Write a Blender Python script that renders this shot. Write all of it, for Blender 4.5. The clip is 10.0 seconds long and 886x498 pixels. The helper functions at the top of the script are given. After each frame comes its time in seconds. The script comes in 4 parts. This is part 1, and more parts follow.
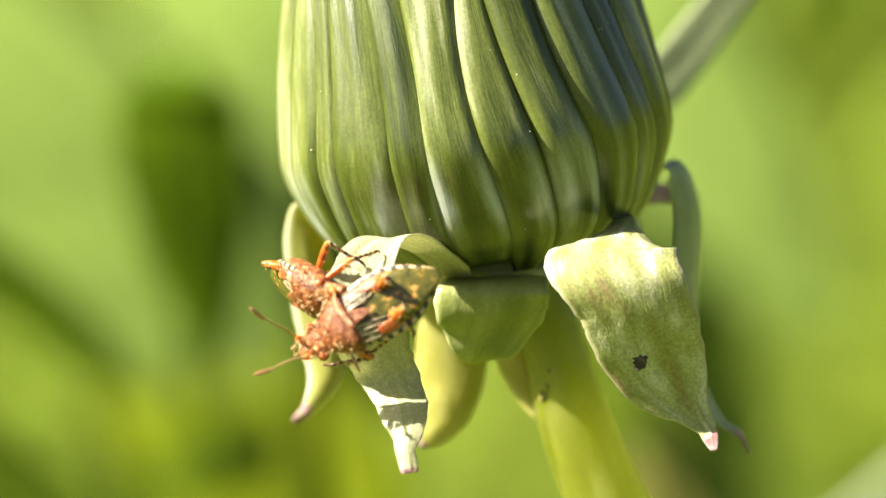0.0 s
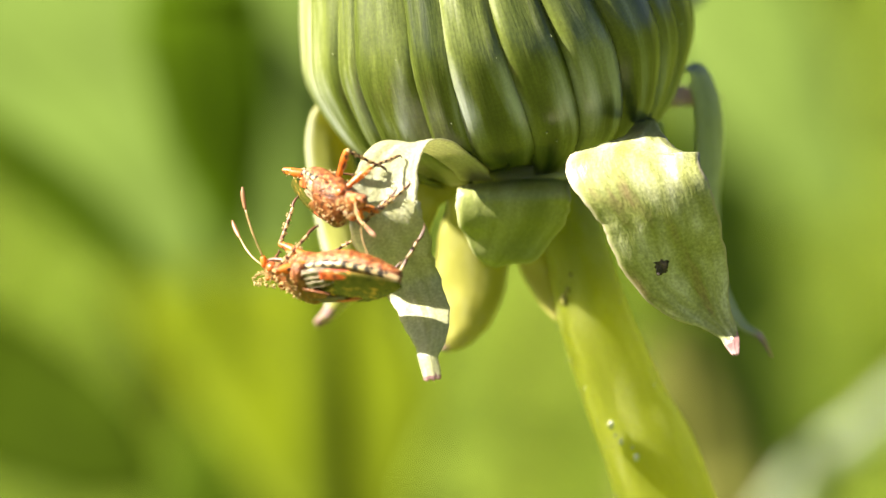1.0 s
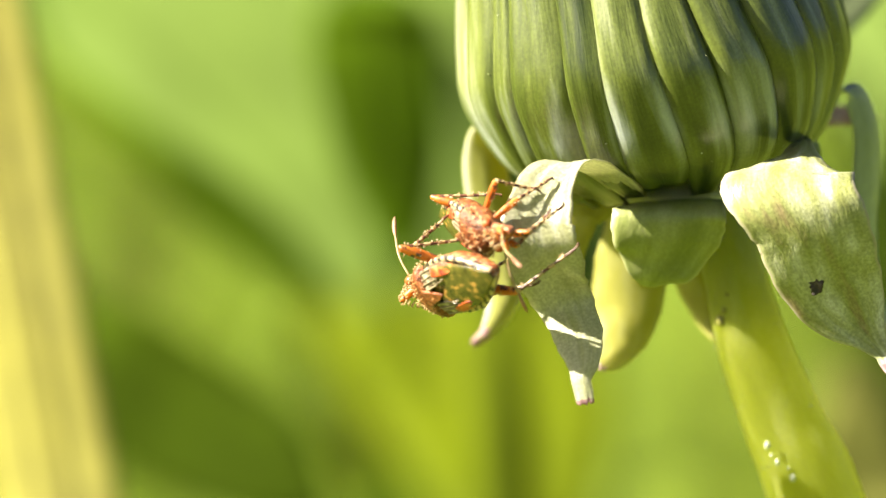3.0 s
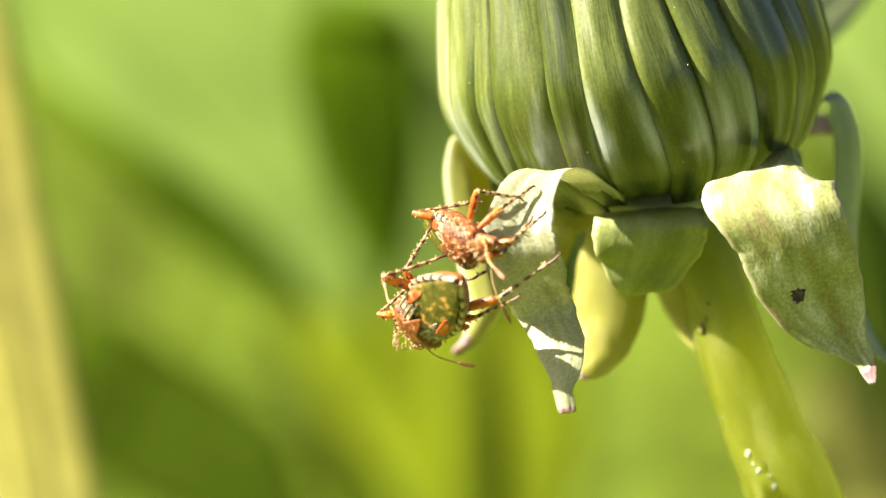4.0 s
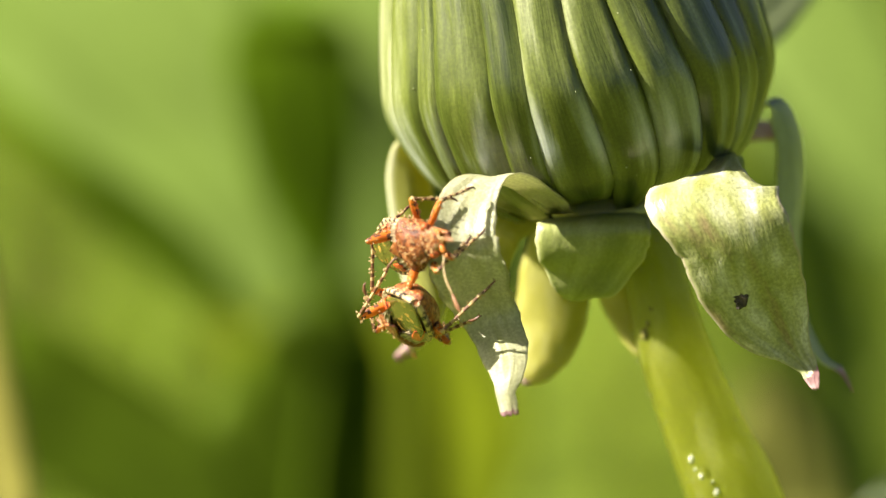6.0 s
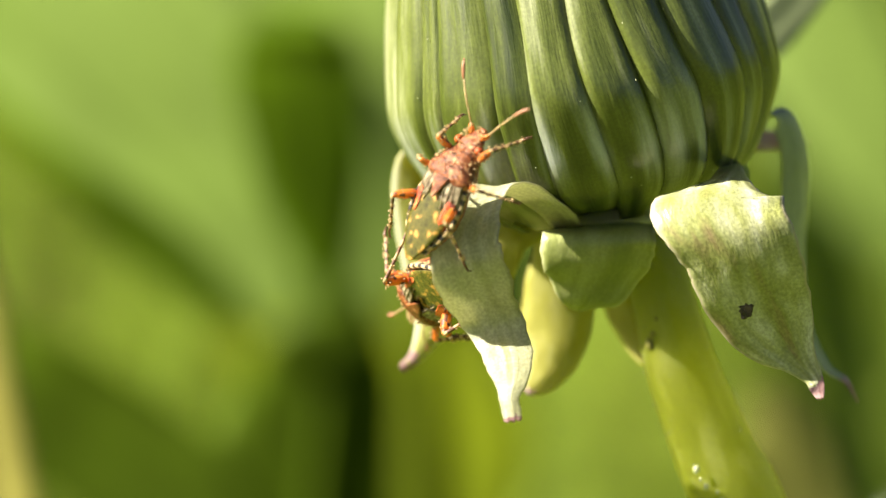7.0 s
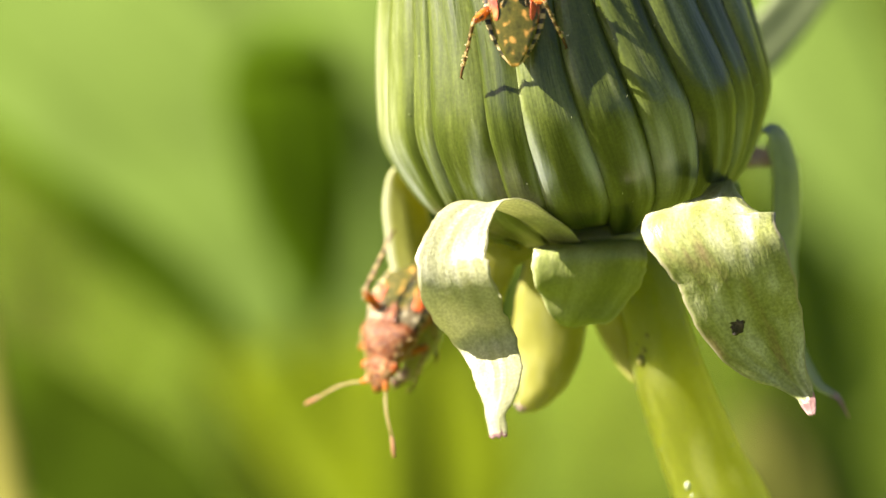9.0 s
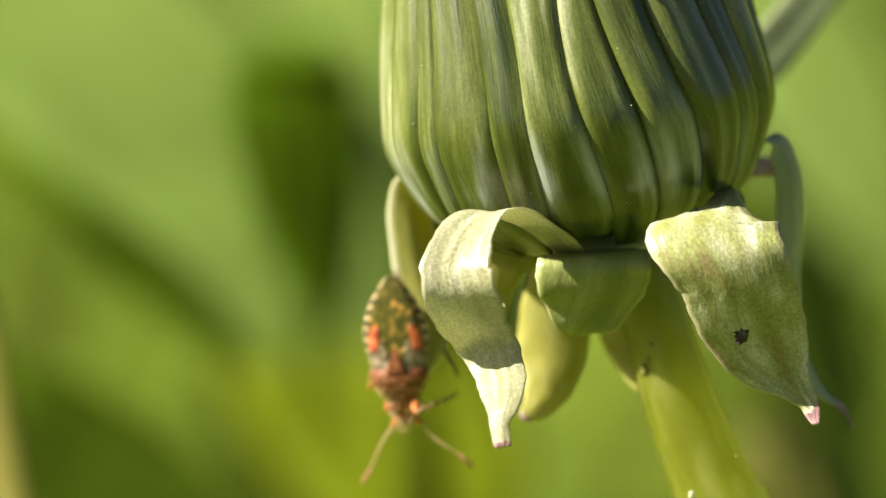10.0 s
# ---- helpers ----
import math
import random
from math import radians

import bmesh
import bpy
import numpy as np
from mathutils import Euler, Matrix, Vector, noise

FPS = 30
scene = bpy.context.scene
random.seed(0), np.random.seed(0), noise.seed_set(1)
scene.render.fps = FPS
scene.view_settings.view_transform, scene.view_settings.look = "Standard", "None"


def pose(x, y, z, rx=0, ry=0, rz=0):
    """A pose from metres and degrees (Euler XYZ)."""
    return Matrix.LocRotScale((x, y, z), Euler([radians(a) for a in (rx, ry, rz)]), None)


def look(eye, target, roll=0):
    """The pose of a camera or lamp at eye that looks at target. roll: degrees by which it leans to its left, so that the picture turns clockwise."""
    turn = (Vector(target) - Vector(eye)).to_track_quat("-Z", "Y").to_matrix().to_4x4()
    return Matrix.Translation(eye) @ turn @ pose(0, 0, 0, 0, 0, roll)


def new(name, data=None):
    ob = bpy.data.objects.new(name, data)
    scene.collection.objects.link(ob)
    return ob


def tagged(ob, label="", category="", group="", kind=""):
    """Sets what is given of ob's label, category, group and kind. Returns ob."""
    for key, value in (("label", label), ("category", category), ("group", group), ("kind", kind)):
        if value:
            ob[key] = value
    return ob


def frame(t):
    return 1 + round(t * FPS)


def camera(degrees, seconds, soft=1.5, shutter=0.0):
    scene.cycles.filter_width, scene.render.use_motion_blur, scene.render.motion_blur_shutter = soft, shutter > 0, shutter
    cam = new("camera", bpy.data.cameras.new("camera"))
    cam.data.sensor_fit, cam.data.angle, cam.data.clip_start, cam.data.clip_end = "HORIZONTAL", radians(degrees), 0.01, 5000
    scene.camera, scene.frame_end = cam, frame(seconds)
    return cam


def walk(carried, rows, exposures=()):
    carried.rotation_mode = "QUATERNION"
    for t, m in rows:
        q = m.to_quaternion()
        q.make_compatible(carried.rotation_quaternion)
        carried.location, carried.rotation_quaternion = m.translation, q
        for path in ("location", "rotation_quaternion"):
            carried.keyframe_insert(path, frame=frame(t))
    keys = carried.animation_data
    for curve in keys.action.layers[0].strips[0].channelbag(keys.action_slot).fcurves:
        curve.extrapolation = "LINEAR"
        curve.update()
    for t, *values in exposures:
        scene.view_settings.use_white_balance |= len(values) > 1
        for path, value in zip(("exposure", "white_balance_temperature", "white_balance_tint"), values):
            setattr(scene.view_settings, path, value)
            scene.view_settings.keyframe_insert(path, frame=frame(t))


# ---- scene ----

# ---------------------------------------------------------------- scale and axes of the place
U = 0.0011                      # the plan's unit, 1.1 mm, in metres
TILT = -14.0                    # the lens looks down on the flower by this much
STAND = pose(0, 0, 0.16, TILT)  # the plan's axes: x right, y away from the lens, z up along the flower
EYE_BACK = 224.0                # the lens stands this many units before the flower
PIVOT = 65.0                    # and swings about a point this far ahead of it

# ---------------------------------------------------------------- camera and its walk
cam = camera(8.0, 10.0, soft=1.5)
cam.data.dof.use_dof = True
cam.data.dof.focus_distance = 218.0 * U
cam.data.dof.aperture_fstop = 33.0

SWING = [  # seconds, turn to the left, tilt up (degrees)
    (0.0, 0.0, 0.0), (0.5, 0.083, -0.691), (1.0, 0.277, -1.231), (1.5, 0.796, -1.606), (2.0, 1.519, -1.598),
    (2.5, 2.135, -1.267), (2.7, 2.270, -1.123), (3.8, 2.189, -0.857), (4.0, 2.030, -0.864), (4.5, 1.692, -0.857),
    (5.0, 1.433, -0.850), (5.5, 1.278, -0.839), (7.0, 1.364, -0.666), (7.5, 1.350, -0.637), (8.0, 1.354, -0.630),
    (8.5, 1.321, -0.580), (9.0, 1.253, -0.457), (9.5, 1.238, -0.392), (10.0, 1.303, -0.338)]


def lens_pose(turn, tilt):
    return (STAND @ pose(0, (PIVOT - EYE_BACK) * U, 0) @ pose(0, 0, 0, 0, 0, turn) @ pose(0, 0, 0, tilt)
            @ pose(0, -PIVOT * U, 0, 90))


walk(cam, [(t, lens_pose(a, b)) for t, a, b in SWING],
     exposures=[(0.0, 2.36, 6590, 10), (2.0, 2.5, 6590, 10), (4.5, 2.4, 6590, 10), (5.3, 2.12, 6590, 10), (8.0, 2.1, 6590, 10),
                (8.6, 2.2, 6590, 10), (9.1, 2.26, 6590, 10), (9.4, 2.06, 6590, 10), (9.7, 1.9, 6590, 10), (10.0, 1.82, 6590, 10)])

# ---------------------------------------------------------------- sky and sun
SUN_TO = (STAND.to_3x3() @ Vector((-0.745, -0.275, 0.61))).normalized()
world = bpy.data.worlds.new("sky")
scene.world = world
world.use_nodes = True
sky = world.node_tree.nodes.new("ShaderNodeTexSky")
sky.sky_type, sky.sun_disc = "NISHITA", False
sky.air_density, sky.dust_density, sky.ozone_density = 0.7, 3.0, 0.4
sky.sun_elevation = math.asin(SUN_TO.z)
sky.sun_rotation = math.atan2(SUN_TO.x, SUN_TO.y)
world.node_tree.links.new(sky.outputs[0], world.node_tree.nodes["Background"].inputs[0])
world.node_tree.nodes["Background"].inputs[1].default_value = 0.03
sun = new("sun", bpy.data.lights.new("sun", "SUN"))
sun.data.energy, sun.data.angle, sun.data.color = 5.0, radians(0.6), (1.0, 0.94, 0.83)
sun.matrix_world = look(SUN_TO * 3, (0, 0, 0))


# ---------------------------------------------------------------- materials
def surface(name, colours, scale=(900, 900, 900), detail=4, rough=0.5, glow=0.0, glow_colour=None, bump=0.0, fine=None,
            space="Object", spec=0.5, edge=None, grain=0.0, vary=0.2, bloom=None):
    """Principled surface whose colour wanders through colours by a stretched noise, darkened and lightened by a finer one;
    glow: how much light passes through it as through a leaf."""
    m = bpy.data.materials.new(name)
    m.use_nodes = True
    nt = m.node_tree
    n, l = nt.nodes, nt.links
    bsdf, out = n["Principled BSDF"], n["Material Output"]
    co = n.new("ShaderNodeTexCoord")
    mp = n.new("ShaderNodeMapping")
    mp.inputs["Scale"].default_value = scale
    l.new(co.outputs[space], mp.inputs[0])
    info = n.new("ShaderNodeObjectInfo")
    shift = n.new("ShaderNodeMath")
    shift.operation = "MULTIPLY"
    shift.inputs[1].default_value = 37.0
    l.new(info.outputs["Random"], shift.inputs[0])
    push = n.new("ShaderNodeVectorMath")
    push.operation = "ADD"
    l.new(mp.outputs[0], push.inputs[0])
    l.new(shift.outputs[0], push.inputs[1])
    big = n.new("ShaderNodeTexNoise")
    big.inputs["Scale"].default_value = 1.0
    big.inputs["Detail"].default_value = detail
    l.new(push.outputs[0], big.inputs["Vector"])
    ramp = n.new("ShaderNodeValToRGB")
    el = ramp.color_ramp.elements
    while len(el) < len(colours):
        el.new(0.5)
    for i, c in enumerate(colours):
        el[i].position = 0.3 + 0.4 * i / max(1, len(colours) - 1)
        el[i].color = (*c, 1)
    l.new(big.outputs[0], ramp.inputs[0])
    small = n.new("ShaderNodeTexNoise")
    small.inputs["Scale"].default_value = fine or 6.0
    small.inputs["Detail"].default_value = 3
    l.new(push.outputs[0], small.inputs["Vector"])
    fl = n.new("ShaderNodeMapRange")
    fl.inputs["From Min"].default_value, fl.inputs["From Max"].default_value = 0.3, 0.7
    fl.inputs["To Min"].default_value, fl.inputs["To Max"].default_value = 1 - vary, 1 + vary
    l.new(small.outputs[0], fl.inputs[0])
    mul = n.new("ShaderNodeMix")
    mul.data_type, mul.blend_type = "RGBA", "MULTIPLY"
    mul.inputs[0].default_value = 1.0
    l.new(ramp.outputs[0], mul.inputs[6])
    l.new(fl.outputs[0], mul.inputs[7])
    colour = mul.outputs[2]
    if grain:
        gr = n.new("ShaderNodeTexNoise")
        gr.inputs["Scale"].default_value = 8500.0
        gr.inputs["Detail"].default_value = 2
        l.new(co.outputs["Object"], gr.inputs["Vector"])
        gm = n.new("ShaderNodeMapRange")
        gm.inputs["From Min"].default_value, gm.inputs["From Max"].default_value = 0.35, 0.68
        gm.inputs["To Min"].default_value, gm.inputs["To Max"].default_value = 1 - grain, 1 + grain
        l.new(gr.outputs[0], gm.inputs[0])
        gx = n.new("ShaderNodeMix")
        gx.data_type, gx.blend_type = "RGBA", "MULTIPLY"
        gx.inputs[0].default_value = 1.0
        l.new(colour, gx.inputs[6])
        l.new(gm.outputs[0], gx.inputs[7])
        colour = gx.outputs[2]
    if bloom:
        wax, low, full, high = bloom
        place = n.new("ShaderNodeSeparateXYZ")
        l.new(co.outputs["Object"], place.inputs[0])
        fade = n.new("ShaderNodeValToRGB")
        far = n.new("ShaderNodeMath")
        far.operation = "DIVIDE"
        far.inputs[1].default_value = high * U
        l.new(place.outputs[2], far.inputs[0])
        l.new(far.outputs[0], fade.inputs[0])
        band = fade.color_ramp.elements
        band.new(full / high)
        band[0].position, band[2].position = low / high, 1.0
        for k, v in enumerate((0.0, 0.6, 0.0)):
            band[k].color = (v, v, v, 1)
        patch = n.new("ShaderNodeMapRange")
        patch.inputs["From Min"].default_value, patch.inputs["From Max"].default_value = 0.49, 0.66
        l.new(big.outputs[0], patch.inputs[0])
        both = n.new("ShaderNodeMath")
        both.operation = "MULTIPLY"
        l.new(fade.outputs[0], both.inputs[0])
        l.new(patch.outputs[0], both.inputs[1])
        bx = n.new("ShaderNodeMix")
        bx.data_type = "RGBA"
        bx.inputs[7].default_value = (*wax, 1)
        l.new(both.outputs[0], bx.inputs[0])
        l.new(colour, bx.inputs[6])
        colour = bx.outputs[2]
    if edge:
        tint, start = edge
        uvs = n.new("ShaderNodeSeparateXYZ")
        l.new(co.outputs["UV"], uvs.inputs[0])
        away = n.new("ShaderNodeMath")
        away.operation = "SUBTRACT"
        away.inputs[1].default_value = 0.5
        l.new(uvs.outputs[0], away.inputs[0])
        size = n.new("ShaderNodeMath")
        size.operation = "ABSOLUTE"
        l.new(away.outputs[0], size.inputs[0])
        er = n.new("ShaderNodeMapRange")
        er.inputs["From Min"].default_value, er.inputs["From Max"].default_value = start, 0.5
        l.new(size.outputs[0], er.inputs[0])
        ex = n.new("ShaderNodeMix")
        ex.data_type = "RGBA"
        ex.inputs[7].default_value = (*tint, 1)
        l.new(er.outputs[0], ex.inputs[0])
        l.new(colour, ex.inputs[6])
        colour = ex.outputs[2]
    l.new(colour, bsdf.inputs["Base Color"])
    bsdf.inputs["Roughness"].default_value = rough
    bsdf.inputs["Specular IOR Level"].default_value = spec
    if bump:
        b = n.new("ShaderNodeBump")
        b.inputs["Strength"].default_value = bump
        b.inputs["Distance"].default_value = 0.06 * U
        l.new(small.outputs[0], b.inputs["Height"])
        l.new(b.outputs[0], bsdf.inputs["Normal"])
    if glow:
        tr = n.new("ShaderNodeBsdfTranslucent")
        if glow_colour:
            tr.inputs[0].default_value = (*glow_colour, 1)
        else:
            l.new(colour, tr.inputs[0])
        mix = n.new("ShaderNodeMixShader")
        mix.inputs[0].default_value = glow
        l.new(bsdf.outputs[0], mix.inputs[1])
        l.new(tr.outputs[0], mix.inputs[2])
        l.new(mix.outputs[0], out.inputs[0])
    return m


M_BUD = surface("bud_green", [(0.018, 0.027, 0.003), (0.045, 0.059, 0.008), (0.088, 0.106, 0.021), (0.23, 0.245, 0.13)], (2.2, 0.3, 1), 6, 0.29, 0.0,
                None, 0.4, 11, "UV", grain=0.16, spec=0.6, vary=0.14, bloom=((0.31, 0.345, 0.36), 1.1, 2.4, 4.8))
M_REFLEX = surface("bract_green_pale", [(0.2, 0.158, 0.065), (0.22, 0.235, 0.07), (0.31, 0.32, 0.155), (0.47, 0.47, 0.34)], (5, 3, 1), 5, 0.33, 0.12,
                   (0.3, 0.38, 0.04), 0.4, 9, "UV", edge=((0.4, 0.34, 0.24), 0.468), grain=0.22, vary=0.08)
M_PALE = surface("bract_pale", [(0.3, 0.3, 0.14), (0.41, 0.405, 0.25), (0.54, 0.525, 0.38)], (7, 2, 1), 5, 0.32, 0.38,
                 (0.72, 0.71, 0.42), 0.4, 9, "UV", edge=((0.3, 0.25, 0.15), 0.478), grain=0.3, vary=0.12)
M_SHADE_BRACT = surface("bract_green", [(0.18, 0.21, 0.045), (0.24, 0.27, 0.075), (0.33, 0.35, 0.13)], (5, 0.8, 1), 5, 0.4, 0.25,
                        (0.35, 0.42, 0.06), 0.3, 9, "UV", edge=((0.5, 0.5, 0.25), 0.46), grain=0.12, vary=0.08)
M_YELLOW = surface("bract_yellow", [(0.29, 0.27, 0.045), (0.37, 0.35, 0.07), (0.46, 0.44, 0.14)], (4, 2, 1), 4, 0.5, 0.42,
                   (0.62, 0.6, 0.06), 0.2, 9, "UV", vary=0.1)
M_HANG = surface("bract_hanging", [(0.27, 0.28, 0.05), (0.36, 0.36, 0.08), (0.45, 0.45, 0.14)], (4, 2, 1), 4, 0.5, 0.4,
                 (0.5, 0.46, 0.04), 0.2, 9, "UV", edge=((0.6, 0.6, 0.45), 0.36))
M_BLUE = surface("bract_bluish", [(0.27, 0.31, 0.12), (0.37, 0.41, 0.19), (0.46, 0.49, 0.27)], (4, 2, 1), 4, 0.5, 0.2,
                 (0.3, 0.4, 0.1), 0.2, 9, "UV")
M_TIP = surface("bract_tip_pink", [(0.11, 0.045, 0.045), (0.28, 0.15, 0.14), (0.52, 0.38, 0.36)], (1500, 1500, 1500), 4, 0.6, 0.15,
                (0.5, 0.3, 0.2), 0.5)
M_STEM = surface("stem_green", [(0.115, 0.132, 0.011), (0.157, 0.174, 0.019), (0.238, 0.251, 0.068)], (9, 0.4, 1), 4, 0.34, 0.5,
                 (0.6, 0.64, 0.07), 0.25, 8, "UV", vary=0.14)
STEM_SKIN = M_STEM.node_tree.nodes["Principled BSDF"]
STEM_SKIN.inputs["Subsurface Weight"].default_value = 0.6
STEM_SKIN.inputs["Subsurface Radius"].default_value = (1.0, 1.0, 0.35)
STEM_SKIN.inputs["Subsurface Scale"].default_value = 0.0032
M_GREY = surface("bract_grey", [(0.10, 0.125, 0.05), (0.15, 0.18, 0.08), (0.2, 0.23, 0.11)], (4, 1, 1), 4, 0.5, 0.15,
                 (0.2, 0.25, 0.06), 0.2, 9, "UV", edge=((0.32, 0.34, 0.2), 0.44))
M_BLEMISH = surface("blemish_brown", [(0.1, 0.085, 0.02), (0.17, 0.15, 0.03), (0.3, 0.3, 0.05)], (1500, 1500, 1500), 4, 0.6)
M_DROP = surface("milk_drop", [(0.34, 0.36, 0.2), (0.44, 0.46, 0.3)], (900, 900, 900), 2, 0.25)
M_SCAB = surface("scab_brown", [(0.02, 0.015, 0.01), (0.05, 0.035, 0.025), (0.1, 0.07, 0.05)], (2500, 2500, 2500), 4, 0.8, bump=0.8)
# Green darkened: the shade on the leaves' near faces is put into the colour.
M_LEAF_SHADED = surface("leaf_shaded", [(0.036, 0.068, 0.001), (0.05, 0.09, 0.001), (0.064, 0.11, 0.002)], (40, 40, 40), 3, 0.8, 0.25, spec=0.05)
# Darker copy of the same green, with the low leaves' shade in its colour.
M_LEAF_SHADED_DEEP = surface("leaf_shaded_deep", [(0.027, 0.048, 0.001), (0.036, 0.06, 0.001), (0.046, 0.075, 0.003)], (40, 40, 40), 3, 0.8, 0.15, spec=0.05)
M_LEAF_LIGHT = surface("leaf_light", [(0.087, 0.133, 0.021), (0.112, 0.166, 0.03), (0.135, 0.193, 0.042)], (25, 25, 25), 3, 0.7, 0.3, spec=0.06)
M_LEAF_MID = surface("leaf_mid", [(0.059, 0.084, 0), (0.075, 0.102, 0), (0.09, 0.121, 0.001)], (40, 40, 40), 3, 0.7, 0.35, spec=0.1)
M_LEAF_YELLOW = surface("leaf_yellow_green", [(0.069, 0.092, 0), (0.087, 0.113, 0), (0.108, 0.133, 0.001)], (40, 40, 40), 3, 0.7, 0.35, spec=0.1)
M_LEAF_OLIVE = surface("leaf_olive", [(0.102, 0.105, 0.019), (0.129, 0.133, 0.025), (0.156, 0.156, 0.036)], (40, 40, 40), 3, 0.7, 0.2, spec=0.1)
M_LEAF_PALE = surface("leaf_pale", [(0.17, 0.21, 0.09), (0.21, 0.255, 0.12), (0.25, 0.29, 0.16)], (40, 40, 40), 3, 0.45, 0.2)
M_STRAW = surface("straw_yellow", [(0.186, 0.172, 0.022), (0.219, 0.2, 0.03), (0.251, 0.233, 0.047)], (60, 60, 60), 3, 0.5, 0.2)
M_GROUND = surface("meadow_ground", [(0.044, 0.048, 0.007), (0.102, 0.134, 0.011), (0.162, 0.217, 0.022)], (7, 7, 7), 5, 0.9, spec=0.1)
M_GRASS = surface("meadow_grass", [(0.071, 0.113, 0.006), (0.14, 0.2, 0.014), (0.218, 0.287, 0.04)], (14, 14, 14), 3, 0.7, 0.3, spec=0.12)


# ---------------------------------------------------------------- mesh helpers
def part(name, bm, material, parent=None, label=""):
    """Links a bmesh, in the plan's units, as one mesh object."""
    bmesh.ops.scale(bm, vec=(U, U, U), verts=bm.verts)
    bmesh.ops.recalc_face_normals(bm, faces=bm.faces)
    for f in bm.faces:
        f.smooth = True
    me = bpy.data.meshes.new(name)
    bm.to_mesh(me)
    bm.free()
    for m in material if isinstance(material, (list, tuple)) else [material]:
        me.materials.append(m)
    ob = new(name, me)
    ob.parent = parent
    if label:
        ob["label"] = label
    return ob


def glide(points, n):
    """n points along a smooth line through points (vectors of any length)."""
    p = [np.array(q, float) for q in points]
    p = [2 * p[0] - p[1]] + p + [2 * p[-1] - p[-2]]
    out = []
    for i in range(n):
        s = i / (n - 1) * (len(p) - 3)
        k = min(int(s), len(p) - 4)
        t = s - k
        a, b, c, d = p[k:k + 4]
        out.append(0.5 * (2 * b + (c - a) * t + (2 * a - 5 * b + 4 * c - d) * t * t + (3 * b - a - 3 * c + d) * t ** 3))
    return out


def grid_faces(bm, rows, uv, cell, closed=False, mat=0):
    """Skins a grid of vertices; cell(i, j) gives the texture place."""
    faces = []
    m = len(rows[0])
    for i in range(len(rows) - 1):
        for j in range(m if closed else m - 1):
            k = (j + 1) % m
            f = bm.faces.new((rows[i][j], rows[i][k], rows[i + 1][k], rows[i + 1][j]))
            f.material_index = mat
            for lp, (a, b) in zip(f.loops, ((i, j), (i, j + 1), (i + 1, j + 1), (i + 1, j))):
                lp[uv].uv = cell(a, b)
            faces.append(f)
    return faces


def ribbon(spine, n=36, across=11, thick=0.18, ragged=0.02, seed=0, tip_from=None):
    """A leaf-like blade. Each spine row: x y z, side x y z, half width, cup (rise of the margins along the normal)."""
    rng = random.Random(seed)
    bm = bmesh.new()
    uv = bm.loops.layers.uv.new("UVMap")
    rows = glide(spine, n)
    top, low = [], []
    ph = rng.random() * 9
    for i, r in enumerate(rows):
        p, side, w, cup = Vector(r[:3]), Vector(r[3:6]).normalized(), max(r[6], 0.02), r[7]
        a, b = rows[max(i - 1, 0)], rows[min(i + 1, n - 1)]
        run = (Vector(b[:3]) - Vector(a[:3])).normalized()
        side = (side - run * side.dot(run)).normalized()
        nor = side.cross(run)
        t_row, l_row = [], []
        for j in range(across):
            u = 2 * j / (across - 1) - 1
            ww = w * (1 + ragged * noise.noise((i * 0.55, 7.0 * (u > 0) + ph, 1.7)) * 2 * abs(u))
            wave = 0.05 * noise.noise((u * 2.2, i * 0.22, ph)) + 0.012 * math.cos(u * 14) + 0.02 * noise.noise((u * 5, i * 0.1, ph + 4))
            fray = max(0.0, (i / (n - 1) - 0.95) / 0.05) if tip_from else 0.0
            q = p + side * ww * u + nor * (cup * u * u + wave * min(1, w)) + run * fray * 0.2 * noise.noise((u * 4, ph, 3.1))
            th = thick * (1 - 0.75 * u * u) * min(1.0, w + 0.25)
            t_row.append(bm.verts.new(q + nor * th / 2))
            l_row.append(bm.verts.new(q - nor * th / 2))
        top.append(t_row)
        low.append(l_row)
    cell = lambda i, j: (j / (across - 1), i / (n - 1) * 2)
    grid_faces(bm, top, uv, cell)
    grid_faces(bm, [list(reversed(r)) for r in low], uv, lambda i, j: (1 - j / (across - 1), i / (n - 1) * 2))
    for a, b in ((top[0], low[0]), (top[-1], low[-1]), ([r[0] for r in top], [r[0] for r in low]),
                 ([r[-1] for r in top], [r[-1] for r in low])):
        for j in range(len(a) - 1):
            f = bm.faces.new((a[j], a[j + 1], b[j + 1], b[j]))
            for lp in f.loops:
                lp[uv].uv = (0.5, 0.5)
    if tip_from is not None:
        bm.verts.index_update()
        per = across * 2
        for f in bm.faces:
            if min(v.index for v in f.verts) // per >= tip_from * n + 3.5 * noise.noise(f.calc_center_median() * 2.3):
                f.material_index = 1
    return bm


